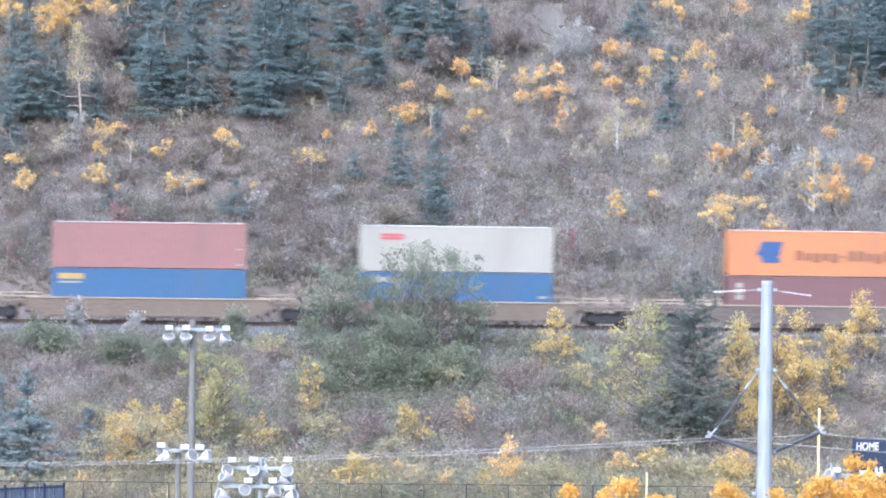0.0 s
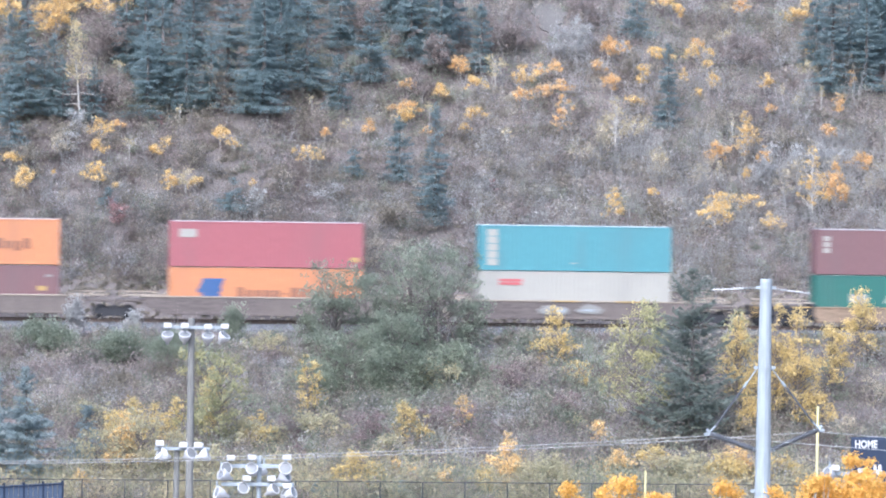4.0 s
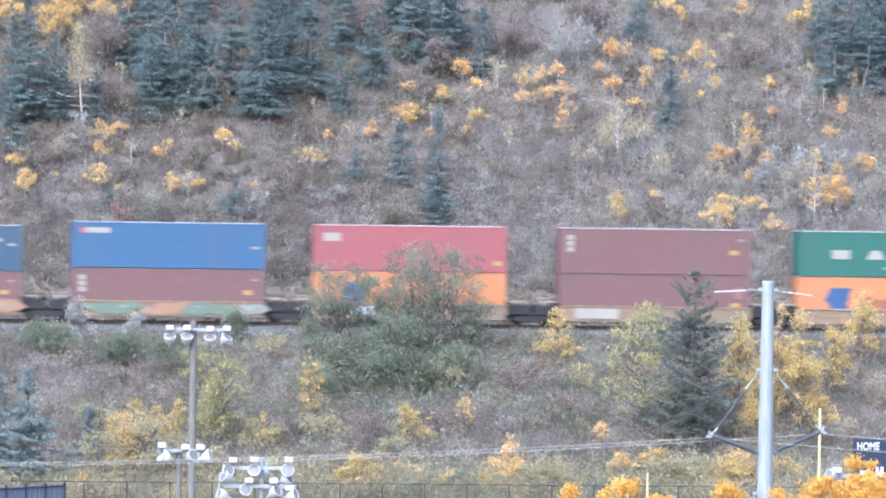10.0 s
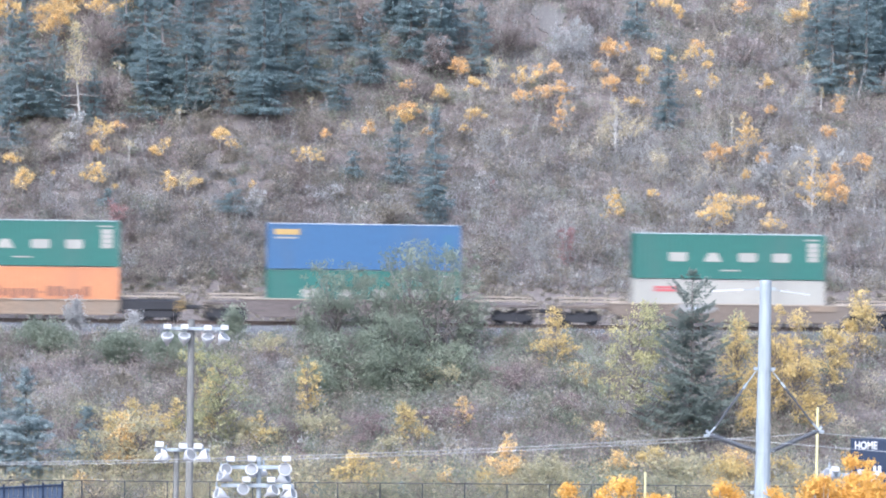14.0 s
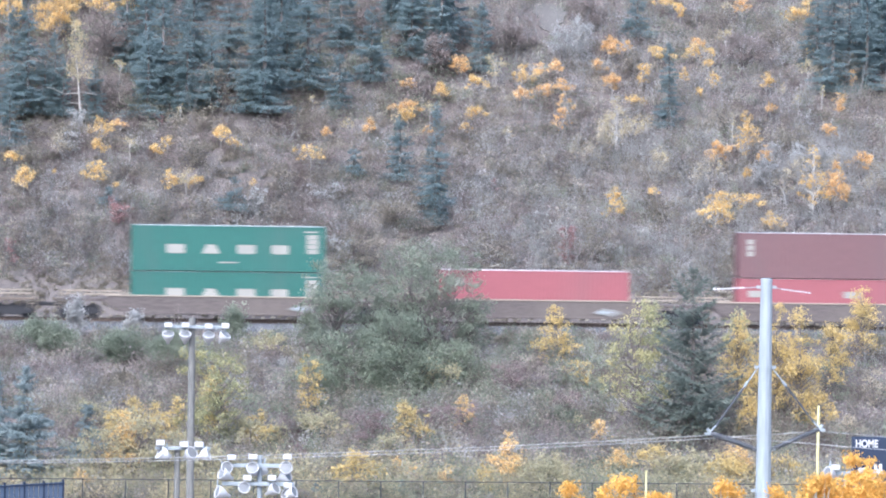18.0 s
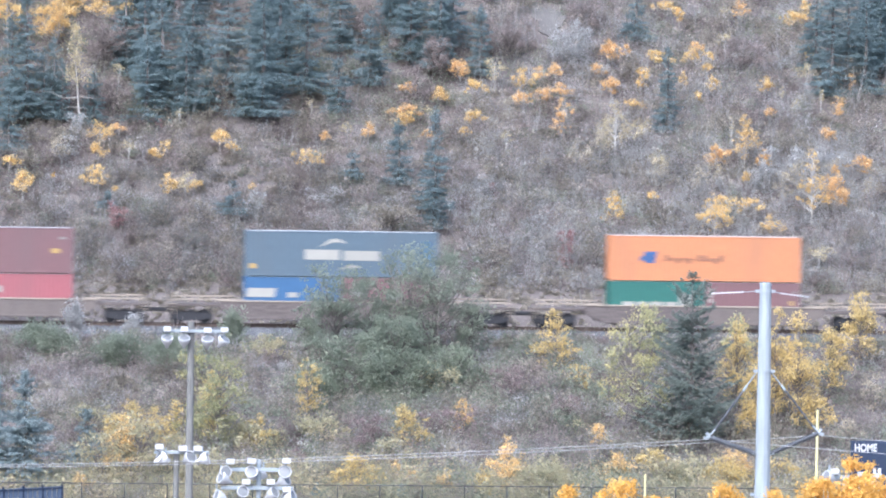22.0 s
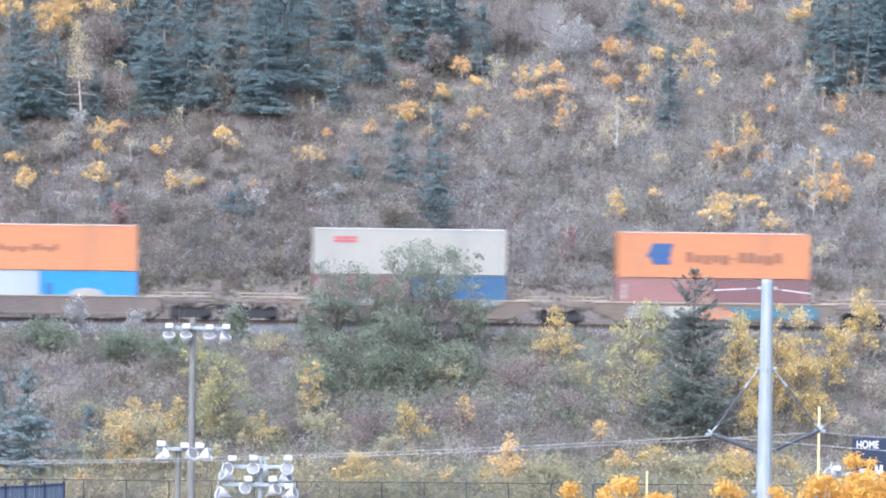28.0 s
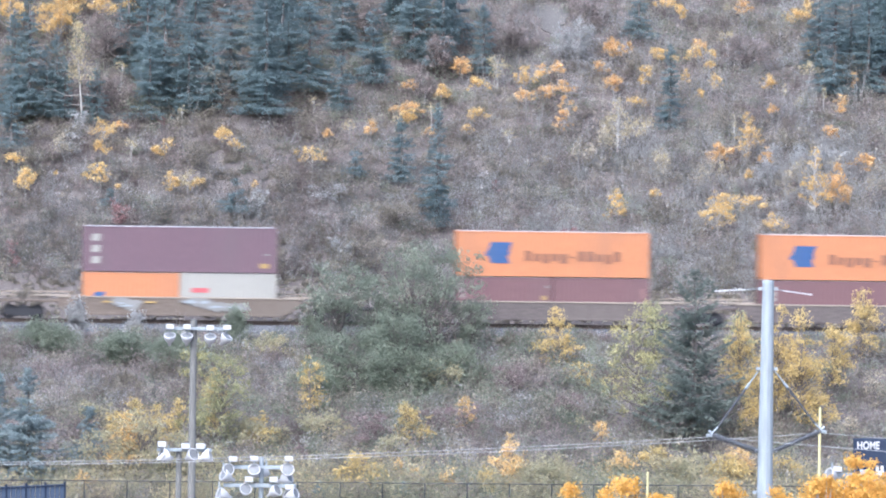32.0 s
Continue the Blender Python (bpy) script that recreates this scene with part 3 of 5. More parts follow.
# ---- well cars ----
def truck_part(car, x):
    """A two-axle bogie under the car at x."""
    t = part("bogie", Build().box(-0.25, 0.25, -0.95, 0.95, 0.45, 0.85, 0.08), P["truck"], car, "black cast-steel bogie")
    t.location = (x, 0, 0)
    if "frame" not in cache:
        prof = [(-1.3, 0.38), (-1.1, 0.62), (-0.5, 0.72), (0.5, 0.72), (1.1, 0.62), (1.3, 0.38), (0.85, 0.30), (0.45, 0.22), (-0.45, 0.22), (-0.85, 0.30)]
        cache["frame"] = Build().prism([(a, -0.08, z) for a, z in prof], (0, 0.16, 0)).mesh("side_frame", P["truck"])
        cache["wheel"] = Build().lathe([(0.0, -0.07), (0.16, -0.07), (0.2, -0.04), (0.36, -0.04), (0.38, -0.07), (0.42, -0.07), (0.425, 0.05), (0.45, 0.065), (0.45, 0.075), (0.0, 0.075)], pose(0, 0, 0, 90), 20).mesh("wheel", P["truck"])
        cache["axle"] = Build().rod((0, -1.1, 0), (0, 1.1, 0), 0.08, n=8).mesh("axle", P["truck"])
    for y in (-1.02, 1.02):
        part("side_frame", cache["frame"], P["truck"], t).location = (0, y, 0)
    for ax in (-0.89, 0.89):
        part("axle", cache["axle"], P["truck"], t).location = (ax, 0, 0.45)
        for y, turn in ((-0.76, 0), (0.76, 180)):
            part("wheel", cache["wheel"], P["truck"], t).matrix_basis = pose(ax, y, 0.45, 0, 0, turn)


def well_car(m, colour, half_l, half_r, end_l, end_r, scrawl, label):
    """A low well wagon. half_*: from its middle to the joint; end_*: 'share' (bogie carried here), 'open' (neighbour's bogie), 'coupled'."""
    car = thing("well_car", m, label, "railway wagon", "well cars of the train")
    col = P[colour]
    tapered = colour == "tan"
    top, bot = (1.34 if tapered else 1.54), 0.42
    well = 5.95 if tapered else 6.42
    for y in (-1.42, 1.42):
        s = 1 if y > 0 else -1
        ex = 0.22 if tapered else 1.25
        prof = [(-well, bot), (well, bot), (well + ex * 0.5, bot + 0.25), (well + ex, top - 0.55), (well + ex, top - 0.1), (-well - ex, top - 0.1), (-well - ex, top - 0.55), (-well - ex * 0.5, bot + 0.25)]
        sill = part("side_sill", Build().prism([(a, y - 0.05, z) for a, z in prof], (0, 0.1, 0)), col, car)
        part("top_chord", Build().box(-well - ex, well + ex, y - 0.1, y + 0.1, top - 0.1, top + 0.0, 0.02), P["chord"] if not tapered else col, car)
        part("bottom_chord", Build().box(-well, well, y - 0.09, y + 0.09, bot - 0.06, bot + 0.06, 0.02), col, car)
        if "rib" not in cache:
            cache["rib"] = Build().box(-0.05, 0.05, -0.03, 0.03, bot + 0.06, top - 0.1, 0.01).mesh("stiffener_rib", P["car"])
        for i in range(-4, 5) if tapered else range(-5, 6):
            part("stiffener_rib", cache["rib"], col, car).location = (i * 1.18, y + s * 0.08, 0)
    for x in (-5.7, -2.2, 0.0, 2.2, 5.7):
        part("floor_beam", Build().box(x - 0.15, x + 0.15, -1.37, 1.37, 0.3, 0.44, 0.02), col, car)
    for side, half, end in ((-1, half_l, end_l), (1, half_r, end_r)):
        a, b = well + 0.1, half - (0.12 if end != "coupled" else 0.55)
        deck = Build()
        deck.box(*sorted((side * a, side * b)), -1.2, 1.2, 0.72 if tapered else 1.12, 1.3, 0.03)
        deck.box(*sorted((side * a, side * (a + 0.3))), -1.37, 1.37, 0.5, 1.5, 0.03)
        part("end_platform", deck, col if not tapered else P["truck"], car)
        if b - a > 1.2:
            for y in (-1.3, 1.25):
                part("walkway_edge", Build().box(*sorted((side * (a + 0.2), side * (b - 0.3))), y - 0.05, y + 0.05, 1.52 + (0.12 if y > 0 else 0), 1.62 + (0.12 if y > 0 else 0)), P["chord"], car)
                part("walkway_post", Build().rod((side * (b - 0.5), y, 1.25), (side * (b - 0.5), y, 1.55), 0.03), P["chord"], car)
        if end == "share":
            truck_part(car, side * half)
        elif end == "coupled":
            truck_part(car, side * (half - 2.1))
            part("coupler", Build().box(*sorted((side * (half - 1.2), side * half)), -0.14, 0.14, 0.75, 1.0, 0.04), P["truck"], car)
            part("end_ladder", Build().rod((side * (b - 0.1), -1.25, 0.6), (side * (b - 0.1), -1.25, 1.6), 0.03).rod((side * (b - 0.5), -1.25, 0.6), (side * (b - 0.5), -1.25, 1.6), 0.03).box(*sorted((side * (b - 0.5), side * (b - 0.1))), -1.28, -1.22, 0.9, 0.95).box(*sorted((side * (b - 0.5), side * (b - 0.1))), -1.28, -1.22, 1.25, 1.3), P["yellow"] if colour == "tan" else P["chord"], car)
    for x0, x1, z0, z1, c2 in scrawl:
        if c2 not in ("mint", "aqua", "chalk", "orange", "peach"):
            z0, z1 = min(z0, top - 0.07), min(z1, top)
            part("painted_stencil", Build().box(x0, x1, -1.545, -1.535, z0, z1), P[c2], car)
            continue
        # loose overlapping strokes
        rnd = random.Random(int(x0 * 100) + 7 * len(scrawl))
        for k, tone in enumerate((c2, c2, "chalk" if c2 != "chalk" else "ice")):
            for n in range(int(3 + (x1 - x0) * 1.6) if k < 2 else 3):
                cx, cz = rnd.uniform(x0 + 0.2, x1 - 0.2), rnd.uniform(z0 + 0.12, min(z1, top - 0.1) - 0.12)
                w, h, s = rnd.uniform(0.3, 1.0), rnd.uniform(0.12, 0.34), rnd.uniform(-0.25, 0.25)
                if k == 2:
                    w, h = w * 0.5, h * 0.35
                y = -1.536 - 0.0012 * (k * 12 + n)
                ring = [(cx + w * math.cos(a) * rnd.uniform(0.7, 1.1) + s * math.sin(a), y, max(bot + 0.06, cz + h * math.sin(a) * rnd.uniform(0.7, 1.2))) for a in [i * math.pi / 4 for i in range(8)]]
                part("painted_stroke", Build().prism(ring, (0, 0.001, 0)), P[tone], car)
    return car


# one row per car: left end of its 12.19 m load, height of the lower box, upper (colour, marks), lower boxes, car colour
LOADS = [
    (-24.7, 2.9, ("rose", "fewdots"), [("blue", "yellowtag")], "rust"),
    (-5.3, 2.9, ("white", "redtag"), [("blue", "whitetag")], "rust"),
    (18.1, 2.9, ("orange", "ship"), [("brown", "column")], "car"),
    (37.2, 2.9, ("red", "tag"), [("orange", "ship")], "car"),
    (56.76, 2.9, ("teal", "teal"), [("white", "redtag")], "car"),
    (78.2, 2.9, ("brown", "column"), [("green", "blocks")], "tan"),
    (98.1, 2.59, ("navyblue", "patch"), [("brown", "column")], "tan"),
    (113.4, 2.9, ("blue", "whitetag"), [("brown", "column")], "tan"),
    (128.65, 2.9, ("red", "tag"), [("orange", "ship")], "tan"),
    (144.2, 2.9, ("brown", "column"), [("brown", "spot")], "tan"),
    (159.4, 2.9, ("green", "blocks"), [("orange", "ship")], "tan"),
    (180.9, 2.9, ("blue", "yellowtag"), [("green", "blocks")], "car"),
    (204.15, 2.59, ("green", "blocks"), [("white", "redtag")], "rust"),
    (227.0, 2.59, ("green", "blocks"), [("green", "blocks")], "car"),
    (246.3, 2.9, None, [("red", "tag")], "car"),
    (265.5, 2.59, ("brown", "column"), [("red", "tagtwo")], "car"),
    (288.5, 2.59, ("slate", "crescent"), [("blue", "bluebar"), ("brown", "twodots")], "car"),
    (311.6, 2.59, ("orange", "shipsmall"), [("green", "smallblocks"), ("brown", "column")], "car"),
    (331.05, 2.59, ("white", "redtag"), [("green", "smallblocks"), ("orange", "ship20")], "car"),
    (350.15, 2.59, ("orange", "shipsmall"), [("ice", "pale20"), ("bright", "dome")], "car"),
    (373.45, 2.59, ("white", "redtag"), [("brown", "column"), ("blue", "whitebar20")], "rust"),
    (392.8, 2.59, ("orange", "ship"), [("rose", "column"), ("brown", "spot")], "rust"),
    (412.4, 2.59, ("plum", "bigcolumn"), [("orange", "ship20"), ("white", "redtag20")], "rust"),
    (436.0, 2.59, ("orange", "ship"), [("brown", "column"), ("brown", "spot")], "car"),
    (455.4, 2.59, ("orange", "ship"), [("brown", "column")], "car"),
]
TINT = {"rose": "faded rose-brown", "blue": "royal blue", "white": "off-white", "orange": "orange", "brown": "oxide brown", "red": "bright red", "teal": "turquoise", "green": "deep green", "navyblue": "worn navy-blue", "slate": "slate-blue", "ice": "pale grey", "bright": "azure blue", "plum": "plum-brown"}
WORDS = {"blocks": "with four white lettering blocks", "smallblocks": "with white lettering blocks", "ship": "with a blue logo and dark lettering", "shipsmall": "with a small blue logo", "ship20": "with a small blue logo", "redtag": "with a small red logo", "redtag20": "with a thin red logo", "yellowtag": "with a yellow corner logo", "whitetag": "with a white corner logo", "tag": "with one white square logo", "tagtwo": "with two white square logos", "column": "with a white code column", "spot": "with a small yellow spot", "bigcolumn": "with three white slanted blocks", "fewdots": "with nearly plain sides", "patch": "with a lighter repainted patch", "crescent": "with white lettering between two arcs", "bluebar": "with white slanted lettering", "twodots": "with two grey marks", "whitebar20": "with one white bar", "dome": "with a white dome-shaped logo", "pale20": "with blue-grey lettering", "teal": "with a white code column"}
CARTINT = {"car": "brown-grey", "tan": "sun-faded tan", "rust": "rusty brown"}
# scrawls on car sides: car number -> x0, x1, z0, z1, colour
SCRAWL = {
    4: [(-1.4, 0.3, 1.5, 1.58, "yellow"), (2.6, 4.6, 1.5, 1.58, "yellow"), (-2, -0.6, 0.75, 1.1, "chalk"), (0.4, 1.4, 0.8, 1.1, "chalk")],
    5: [(-7.6, -6.4, 1.42, 1.52, "yellow"), (-3.9, -3.2, 1.42, 1.5, "yellow"), (-1.7, -1.0, 1.42, 1.5, "yellow"), (0.8, 1.5, 1.42, 1.5, "yellow")],
    6: [(-6.0, -2.0, 0.5, 1.35, "chalk"), (-3.5, 4.4, 0.5, 1.3, "mint"), (-2.0, 4.0, 0.5, 1.35, "chalk"), (4.3, 5.9, 0.6, 1.35, "peach")],
    7: [(-5.9, -1.8, 0.5, 1.35, "mint"), (-1.7, 1.1, 0.5, 1.3, "peach"), (1.0, 4.4, 0.5, 1.35, "mint"), (4.2, 5.9, 0.5, 1.35, "chalk")],
    8: [(-3.8, -2.0, 0.62, 1.18, "ice"), (-1.9, -1.0, 0.7, 1.25, "yellow"), (-0.1, 1.6, 0.55, 1.05, "slate")],
    9: [(-5.1, -2.3, 0.54, 1.2, "white")],
    10: [(-4, -2.1, 1.44, 1.52, "white"), (-0.6, 1.2, 1.44, 1.52, "white"), (2.5, 4.0, 1.44, 1.52, "white")],
    12: [(-3.0, -1.2, 1.15, 1.35, "chalk"), (5.0, 6.8, 1.1, 1.45, "tan")],
    13: [(4.2, 5.2, 0.7, 0.85, "chalk")],
    14: [(4.2, 5.2, 0.7, 0.85, "chalk")],
    20: [(-6.2, -5.0, 1.1, 1.4, "chalk"), (-1.5, 2.0, 0.6, 1.2, "chalk"), (0.8, 2.6, 1.0, 1.35, "tan"), (4.2, 5.4, 1.2, 1.4, "chalk"), (-5.0, -2.5, 1.25, 1.45, "chalk")],
    21: [(-5.4, -3.2, 0.5, 1.35, "chalk"), (-3.0, -0.8, 0.55, 1.3, "white"), (-1.1, 1.6, 0.45, 1.2, "orange"), (1.4, 4.2, 0.5, 1.3, "aqua"), (4.0, 6.4, 0.45, 1.25, "aqua"), (1.7, 2.3, 1.15, 1.25, "yellow"), (5.0, 5.6, 1.0, 1.1, "yellow"), (-5.2, -4.6, 1.1, 1.2, "yellow")],
    22: [(-4.8, -4.1, 1.15, 1.25, "yellow"), (-2.2, -1.5, 1.15, 1.25, "yellow"), (-3.9, -2.6, 0.8, 1.35, "chalk"), (0.4, 1.8, 1.15, 1.35, "chalk"), (1.8, 4.4, 0.85, 1.05, "chalk")],
}
TRAIN = []


def make_train():
    mids = [r[0] + FT40 / 2 for r in LOADS]
    joints = [mids[0] - 11.65] + [(a + b) / 2 for a, b in zip(mids, mids[1:])] + [mids[-1] + 9.7]
    gaps = [0] + [b - a for a, b in zip(mids, mids[1:])] + [0]
    z_car, z_load = RAIL_TOP, RAIL_TOP + 0.46

    def kind(j, right):
        if j == 0:
            return "coupled"
        if j == len(LOADS):
            return "share"
        if gaps[j] > 20.5 or j == 6:
            return "coupled"
        return "share" if right else "open"

    for i, (x, low, upper, lower, colour) in enumerate(LOADS):
        c = mids[i]
        label = CARTINT[colour] + " steel well car on black bogies" + (" with painted scrawls" if i in (6, 7, 8, 9, 20, 21) else "")
        car = well_car(pose(c, 0, z_car), colour, c - joints[i], joints[i + 1] - c, kind(i, False), kind(i + 1, True), SCRAWL.get(i, []), label)
        TRAIN.append(car)
        z = z_load
        if len(lower) == 1:
            boxes = [(c, FT40, lower[0])]
        else:
            boxes = [(c - 3.06, FT20, lower[0]), (c + 3.06, FT20, lower[1])]
        for bx, length, (col, style) in boxes:
            ob = container(pose(bx, 0, z), length, low, col, TINT[col] + (" forty-foot" if length > 10 else " twenty-foot") + " container " + WORDS[style])
            marks(ob, style, length, low)
            TRAIN.append(ob)
        if upper:
            ob = container(pose(c, 0, z + low), FT40, 2.9, upper[0], TINT[upper[0]] + " forty-foot container " + WORDS[upper[1]])
            marks(ob, upper[1], FT40, 2.9)
            TRAIN.append(ob)
    # the car ahead shows only its tail
    c = mids[0] - 23.3
    TRAIN.append(well_car(pose(c, 0, z_car), "rust", 9.65, 11.65, "share", "coupled", [], "rusty brown steel well car ahead of the loads"))


make_train()


# ---- plants ----
def ground_at(x, y):
    return float(ground_z(x, y))


def spruce(x, y, h, w, leaf, seed, label, category="spruce tree", group="spruces", taper=0.8, full=1.0, shelf=0.15, lift=0.0, spray=1.0):
    """A tapered trunk with boughs at every height; each bough is a flat fan of hanging needle sprays."""
    rng = np.random.default_rng(seed)
    t = thing("spruce_tree", pose(x, y, ground_at(x, y) - 0.05), label, category, group)
    part("trunk", Build().tube([(0, 0, 0), (0.01 * h, 0, h * 0.5), (0, 0, h * 0.97)], [0.016 * h + 0.03, 0.009 * h + 0.02, 0.008], 7), M["bark"], t)
    n = int(max(50, h * 19) * full)
    s = np.sort(rng.random(n) ** 1.15)
    tier = np.round(s * h / 0.55 + rng.normal(size=n) * 0.22) * 0.55 / h
    s = np.clip((1 - shelf) * s + shelf * tier, 0.0, 0.99)
    wob = 1 + 0.14 * np.sin(s * 9 + seed) + 0.1 * np.sin(s * 23 + 2 * seed)
    reach = (w * 0.5 * (1 - s) ** taper * wob + 0.05) * rng.uniform(0.62, 1.16, n)
    ang = rng.uniform(0, 2 * math.pi, n) + np.arange(n) * 2.4
    per = np.maximum(8, (reach * 30 / spray).astype(int))
    b = np.repeat(np.arange(n), per)
    u = rng.random(len(b)) ** 0.7
    r = reach[b]
    off = rng.normal(size=len(b)) * (0.2 * r * (1.15 - u) + 0.03)
    rise = (np.where(s > 0.75, 0.55, np.where(s > 0.35, 0.05, -0.12)) + lift)[b]
    ca, sa = np.cos(ang)[b], np.sin(ang)[b]
    z = (0.03 + 0.95 * s[b]) * h + r * (rise * u - 0.2 * u + 0.16 * u * u) - np.abs(off) * 0.3 - np.abs(rng.normal(size=len(b))) * 0.07
    cs = np.stack([ca * r * u - sa * off, sa * r * u + ca * off, np.maximum(z, 0.1 + 0.5 * rng.random(len(b)))], axis=1)
    fan = np.clip(off / (0.25 * r + 0.05), -1.3, 1.3) * 0.55
    ds = np.stack([ca - sa * fan, sa + ca * fan, -0.85 + 0.45 * u + lift], axis=1) + rng.normal(size=(len(b), 3)) * 0.22
    ds /= np.linalg.norm(ds, axis=1)[:, None]
    side = np.stack([-ds[:, 1], ds[:, 0], np.zeros(len(b))], axis=1)
    side /= np.linalg.norm(side, axis=1)[:, None] + 1e-9
    roll = rng.uniform(-1.3, 1.3, len(b))[:, None]
    across = side * np.cos(roll) + np.cross(ds, side) * np.sin(roll)
    sz = spray * (0.21 + 0.06 * r * (1 - u)) * rng.uniform(0.7, 1.35, len(b))
    lng, wid = ds * (sz * 0.62)[:, None], across * (sz * 0.24)[:, None]
    q = np.stack([cs + lng, cs - lng * 0.7 - wid, cs - lng * 0.7 + wid], axis=1)
    tint = (rng.normal(size=n) * 0.13)[b]
    part("crown", quads_mesh("needles", q, leaf, tint), leaf, t)
    return t


def broadleaf(x, y, h, w, leaf, bark, seed, name, label, category, group, density=1.0, low=0.25, size=0.11, ragged=0.5, stems=1, round_top=False, own=0.1, show=1.0, puff=1.0, count=1.0):
    """Stems with limbs that end in leaf clusters of unequal size; ragged outline, gaps between the clusters."""
    rng = np.random.default_rng(seed)
    t = thing(name, pose(x, y, ground_at(x, y) - 0.05), label, category, group)
    wood, limbs = Build(), Build()
    r = 0.008 * h + 0.014
    tops = []
    for s in range(stems):
        lean = rng.normal(size=2) * (0.1 if stems == 1 else 0.24) * w
        base = rng.normal(size=2) * (0.0 if stems == 1 else 0.06 * w)
        kink = rng.normal(size=2) * 0.04 * w
        pts = [np.array([base[0] + lean[0] * u * u + kink[0] * math.sin(7 * u), base[1] + lean[1] * u * u, h * 0.95 * u * (1 if s == 0 else rng.uniform(0.75, 0.95))]) for u in (0, 0.25, 0.5, 0.75, 1.0)]
        wood.tube(pts, [r * show, r * 0.8 * show, r * 0.6 * show, r * 0.4 * show, 0.006], 6)
        tops.append(pts)
    rz = h * (1 - low) * 0.5
    mid = h * (low + 1) * 0.5
    n = int(min(90, count * max(7, 15 * w * rz * (1 if w * rz < 3 else 0.8) + 5)))
    # lobes give the outline its bays and headlands
    lobes = rng.normal(size=(6, 3))
    lobes /= np.linalg.norm(lobes, axis=1)[:, None]
    gain = rng.uniform(-1, 1, 6) * ragged
    clusters = []
    for k in range(n):
        g = rng.normal(size=3)
        g /= np.linalg.norm(g)
        f = rng.random() ** 0.45
        bulge = 1 + float(np.clip(lobes @ g, 0, 1) ** 2 @ gain)
        if round_top:
            g = np.sign(g) * np.abs(g) ** 0.72
            shape = 1.0 if g[2] > 0 else 0.96
        else:
            shape = 1.0 - 0.42 * g[2]
        c = np.array([g[0] * w * 0.5 * f * bulge * shape, g[1] * w * 0.5 * f * bulge * shape, mid + g[2] * rz * f * (0.92 + 0.08 * bulge)])
        pts = tops[k % stems]
        u = max(0.05, min(0.92, c[2] / h - 0.12 - 0.25 * math.hypot(c[0], c[1]) / max(h, 1e-3)))
        i = min(3, int(u * 4))
        p = pts[i] + (pts[i + 1] - pts[i]) * (u * 4 - i)
        limbs.tube([p, (p + c) * 0.5 + np.array([0, 0, -0.06 * w]), c], [r * 0.45, r * 0.3, 0.004], 4)
        clusters.append((c, puff * (0.09 + 0.15 * rng.random() ** 1.5) * (0.5 + 0.36 * min(w, 3.4))))
    cs, tints = [], []
    for c, rad in clusters:
        m = max(5, int(density * 21 * rad * rad / (size * size) * rng.uniform(0.5, 1.4)))
        m = min(m, 900)
        g = np.clip(rng.normal(size=(m, 3)), -2.1, 2.1) * np.array([0.8, 0.8, 0.6]) * rad * rng.uniform(0.7, 1.25, 3)
        cs.append(g + c)
        tints.append(np.full(m, rng.normal() * own))
    cs, tints = np.concatenate(cs), np.concatenate(tints)
    cs[:, 2] = np.maximum(cs[:, 2], 0.05)
    part("trunk", wood, bark, t)
    tagged(part("limb_work", limbs, bark, t), kind="stuff")
    part("crown", quads_mesh("leaves", leaf_quads(rng, cs, size, 0.2), leaf, tints), leaf, t)
    return t


# plan position, height, crown width and, for the hillside aspens, the bare share of the stem
GOLD_A = [(-28.4, 38.2, 3.3, 1.2, 0.22), (-25, 36.6, 3.4, 2.2, 0.21), (-23.8, 40, 2.5, 2.4, 0.3), (-21.6, 39.2, 2.5, 2.3, 0.29), (-21.7, 25.6, 2.2, 1.7, 0.32), (-21.9, 23.6, 1.7, 1, 0.42), (-17.2, 24, 1.5, 0.8, 0.47), (-17.9, 23.2, 1.6, 1, 0.45), (-13.6, 24.5, 1.7, 1.4, 0.41), (-12.6, 23.5, 1.5, 0.8, 0.46), (-27.8, 22, 1.6, 1.4, 0.45), (-26.8, 19.2, 2.2, 2.1, 0.32), (-21.9, 20.2, 2.3, 1.9, 0.31), (-24.9, 21.3, 1.1, 0.3, 0.62), (-17.2, 19.5, 2.1, 1.3, 0.33), (-15.3, 19.8, 1.4, 1.1, 0.49), (-20.7, 19.5, 1, 0.6, 0.69), (-11.5, 19.7, 1.2, 0.4, 0.6), (-7.5, 22.3, 1.8, 1.8, 0.39)]
GOLD_B = [(-0.6, 27.6, 1.6, 1.6, 0.46), (1.8, 30.6, 1.6, 1.6, 0.45), (4.3, 31.6, 1.7, 1.4, 0.42), (4.1, 27.7, 1.5, 2, 0.47), (3.2, 26.1, 1.4, 1, 0.51), (7.7, 31.7, 2, 1.8, 0.36), (16.1, 31.6, 2.4, 1, 0.31), (17.6, 34.7, 1.8, 1.4, 0.41), (15.4, 29.5, 1.4, 1.4, 0.53), (18.7, 41, 1.6, 2, 0.46), (19.7, 39.8, 2.1, 0.9, 0.36), (20.4, 35.1, 1.7, 2, 0.43), (21, 33.9, 1.4, 0.8, 0.53), (19.1, 31.9, 1.9, 0.6, 0.39), (21.2, 31.3, 1.9, 1, 0.39), (20, 30.2, 1.3, 0.8, 0.56), (28.6, 40.5, 1.7, 2.5, 0.44), (29, 41.9, 1.8, 0.9, 0.41), (28.5, 35.7, 1.6, 0.4, 0.47)]
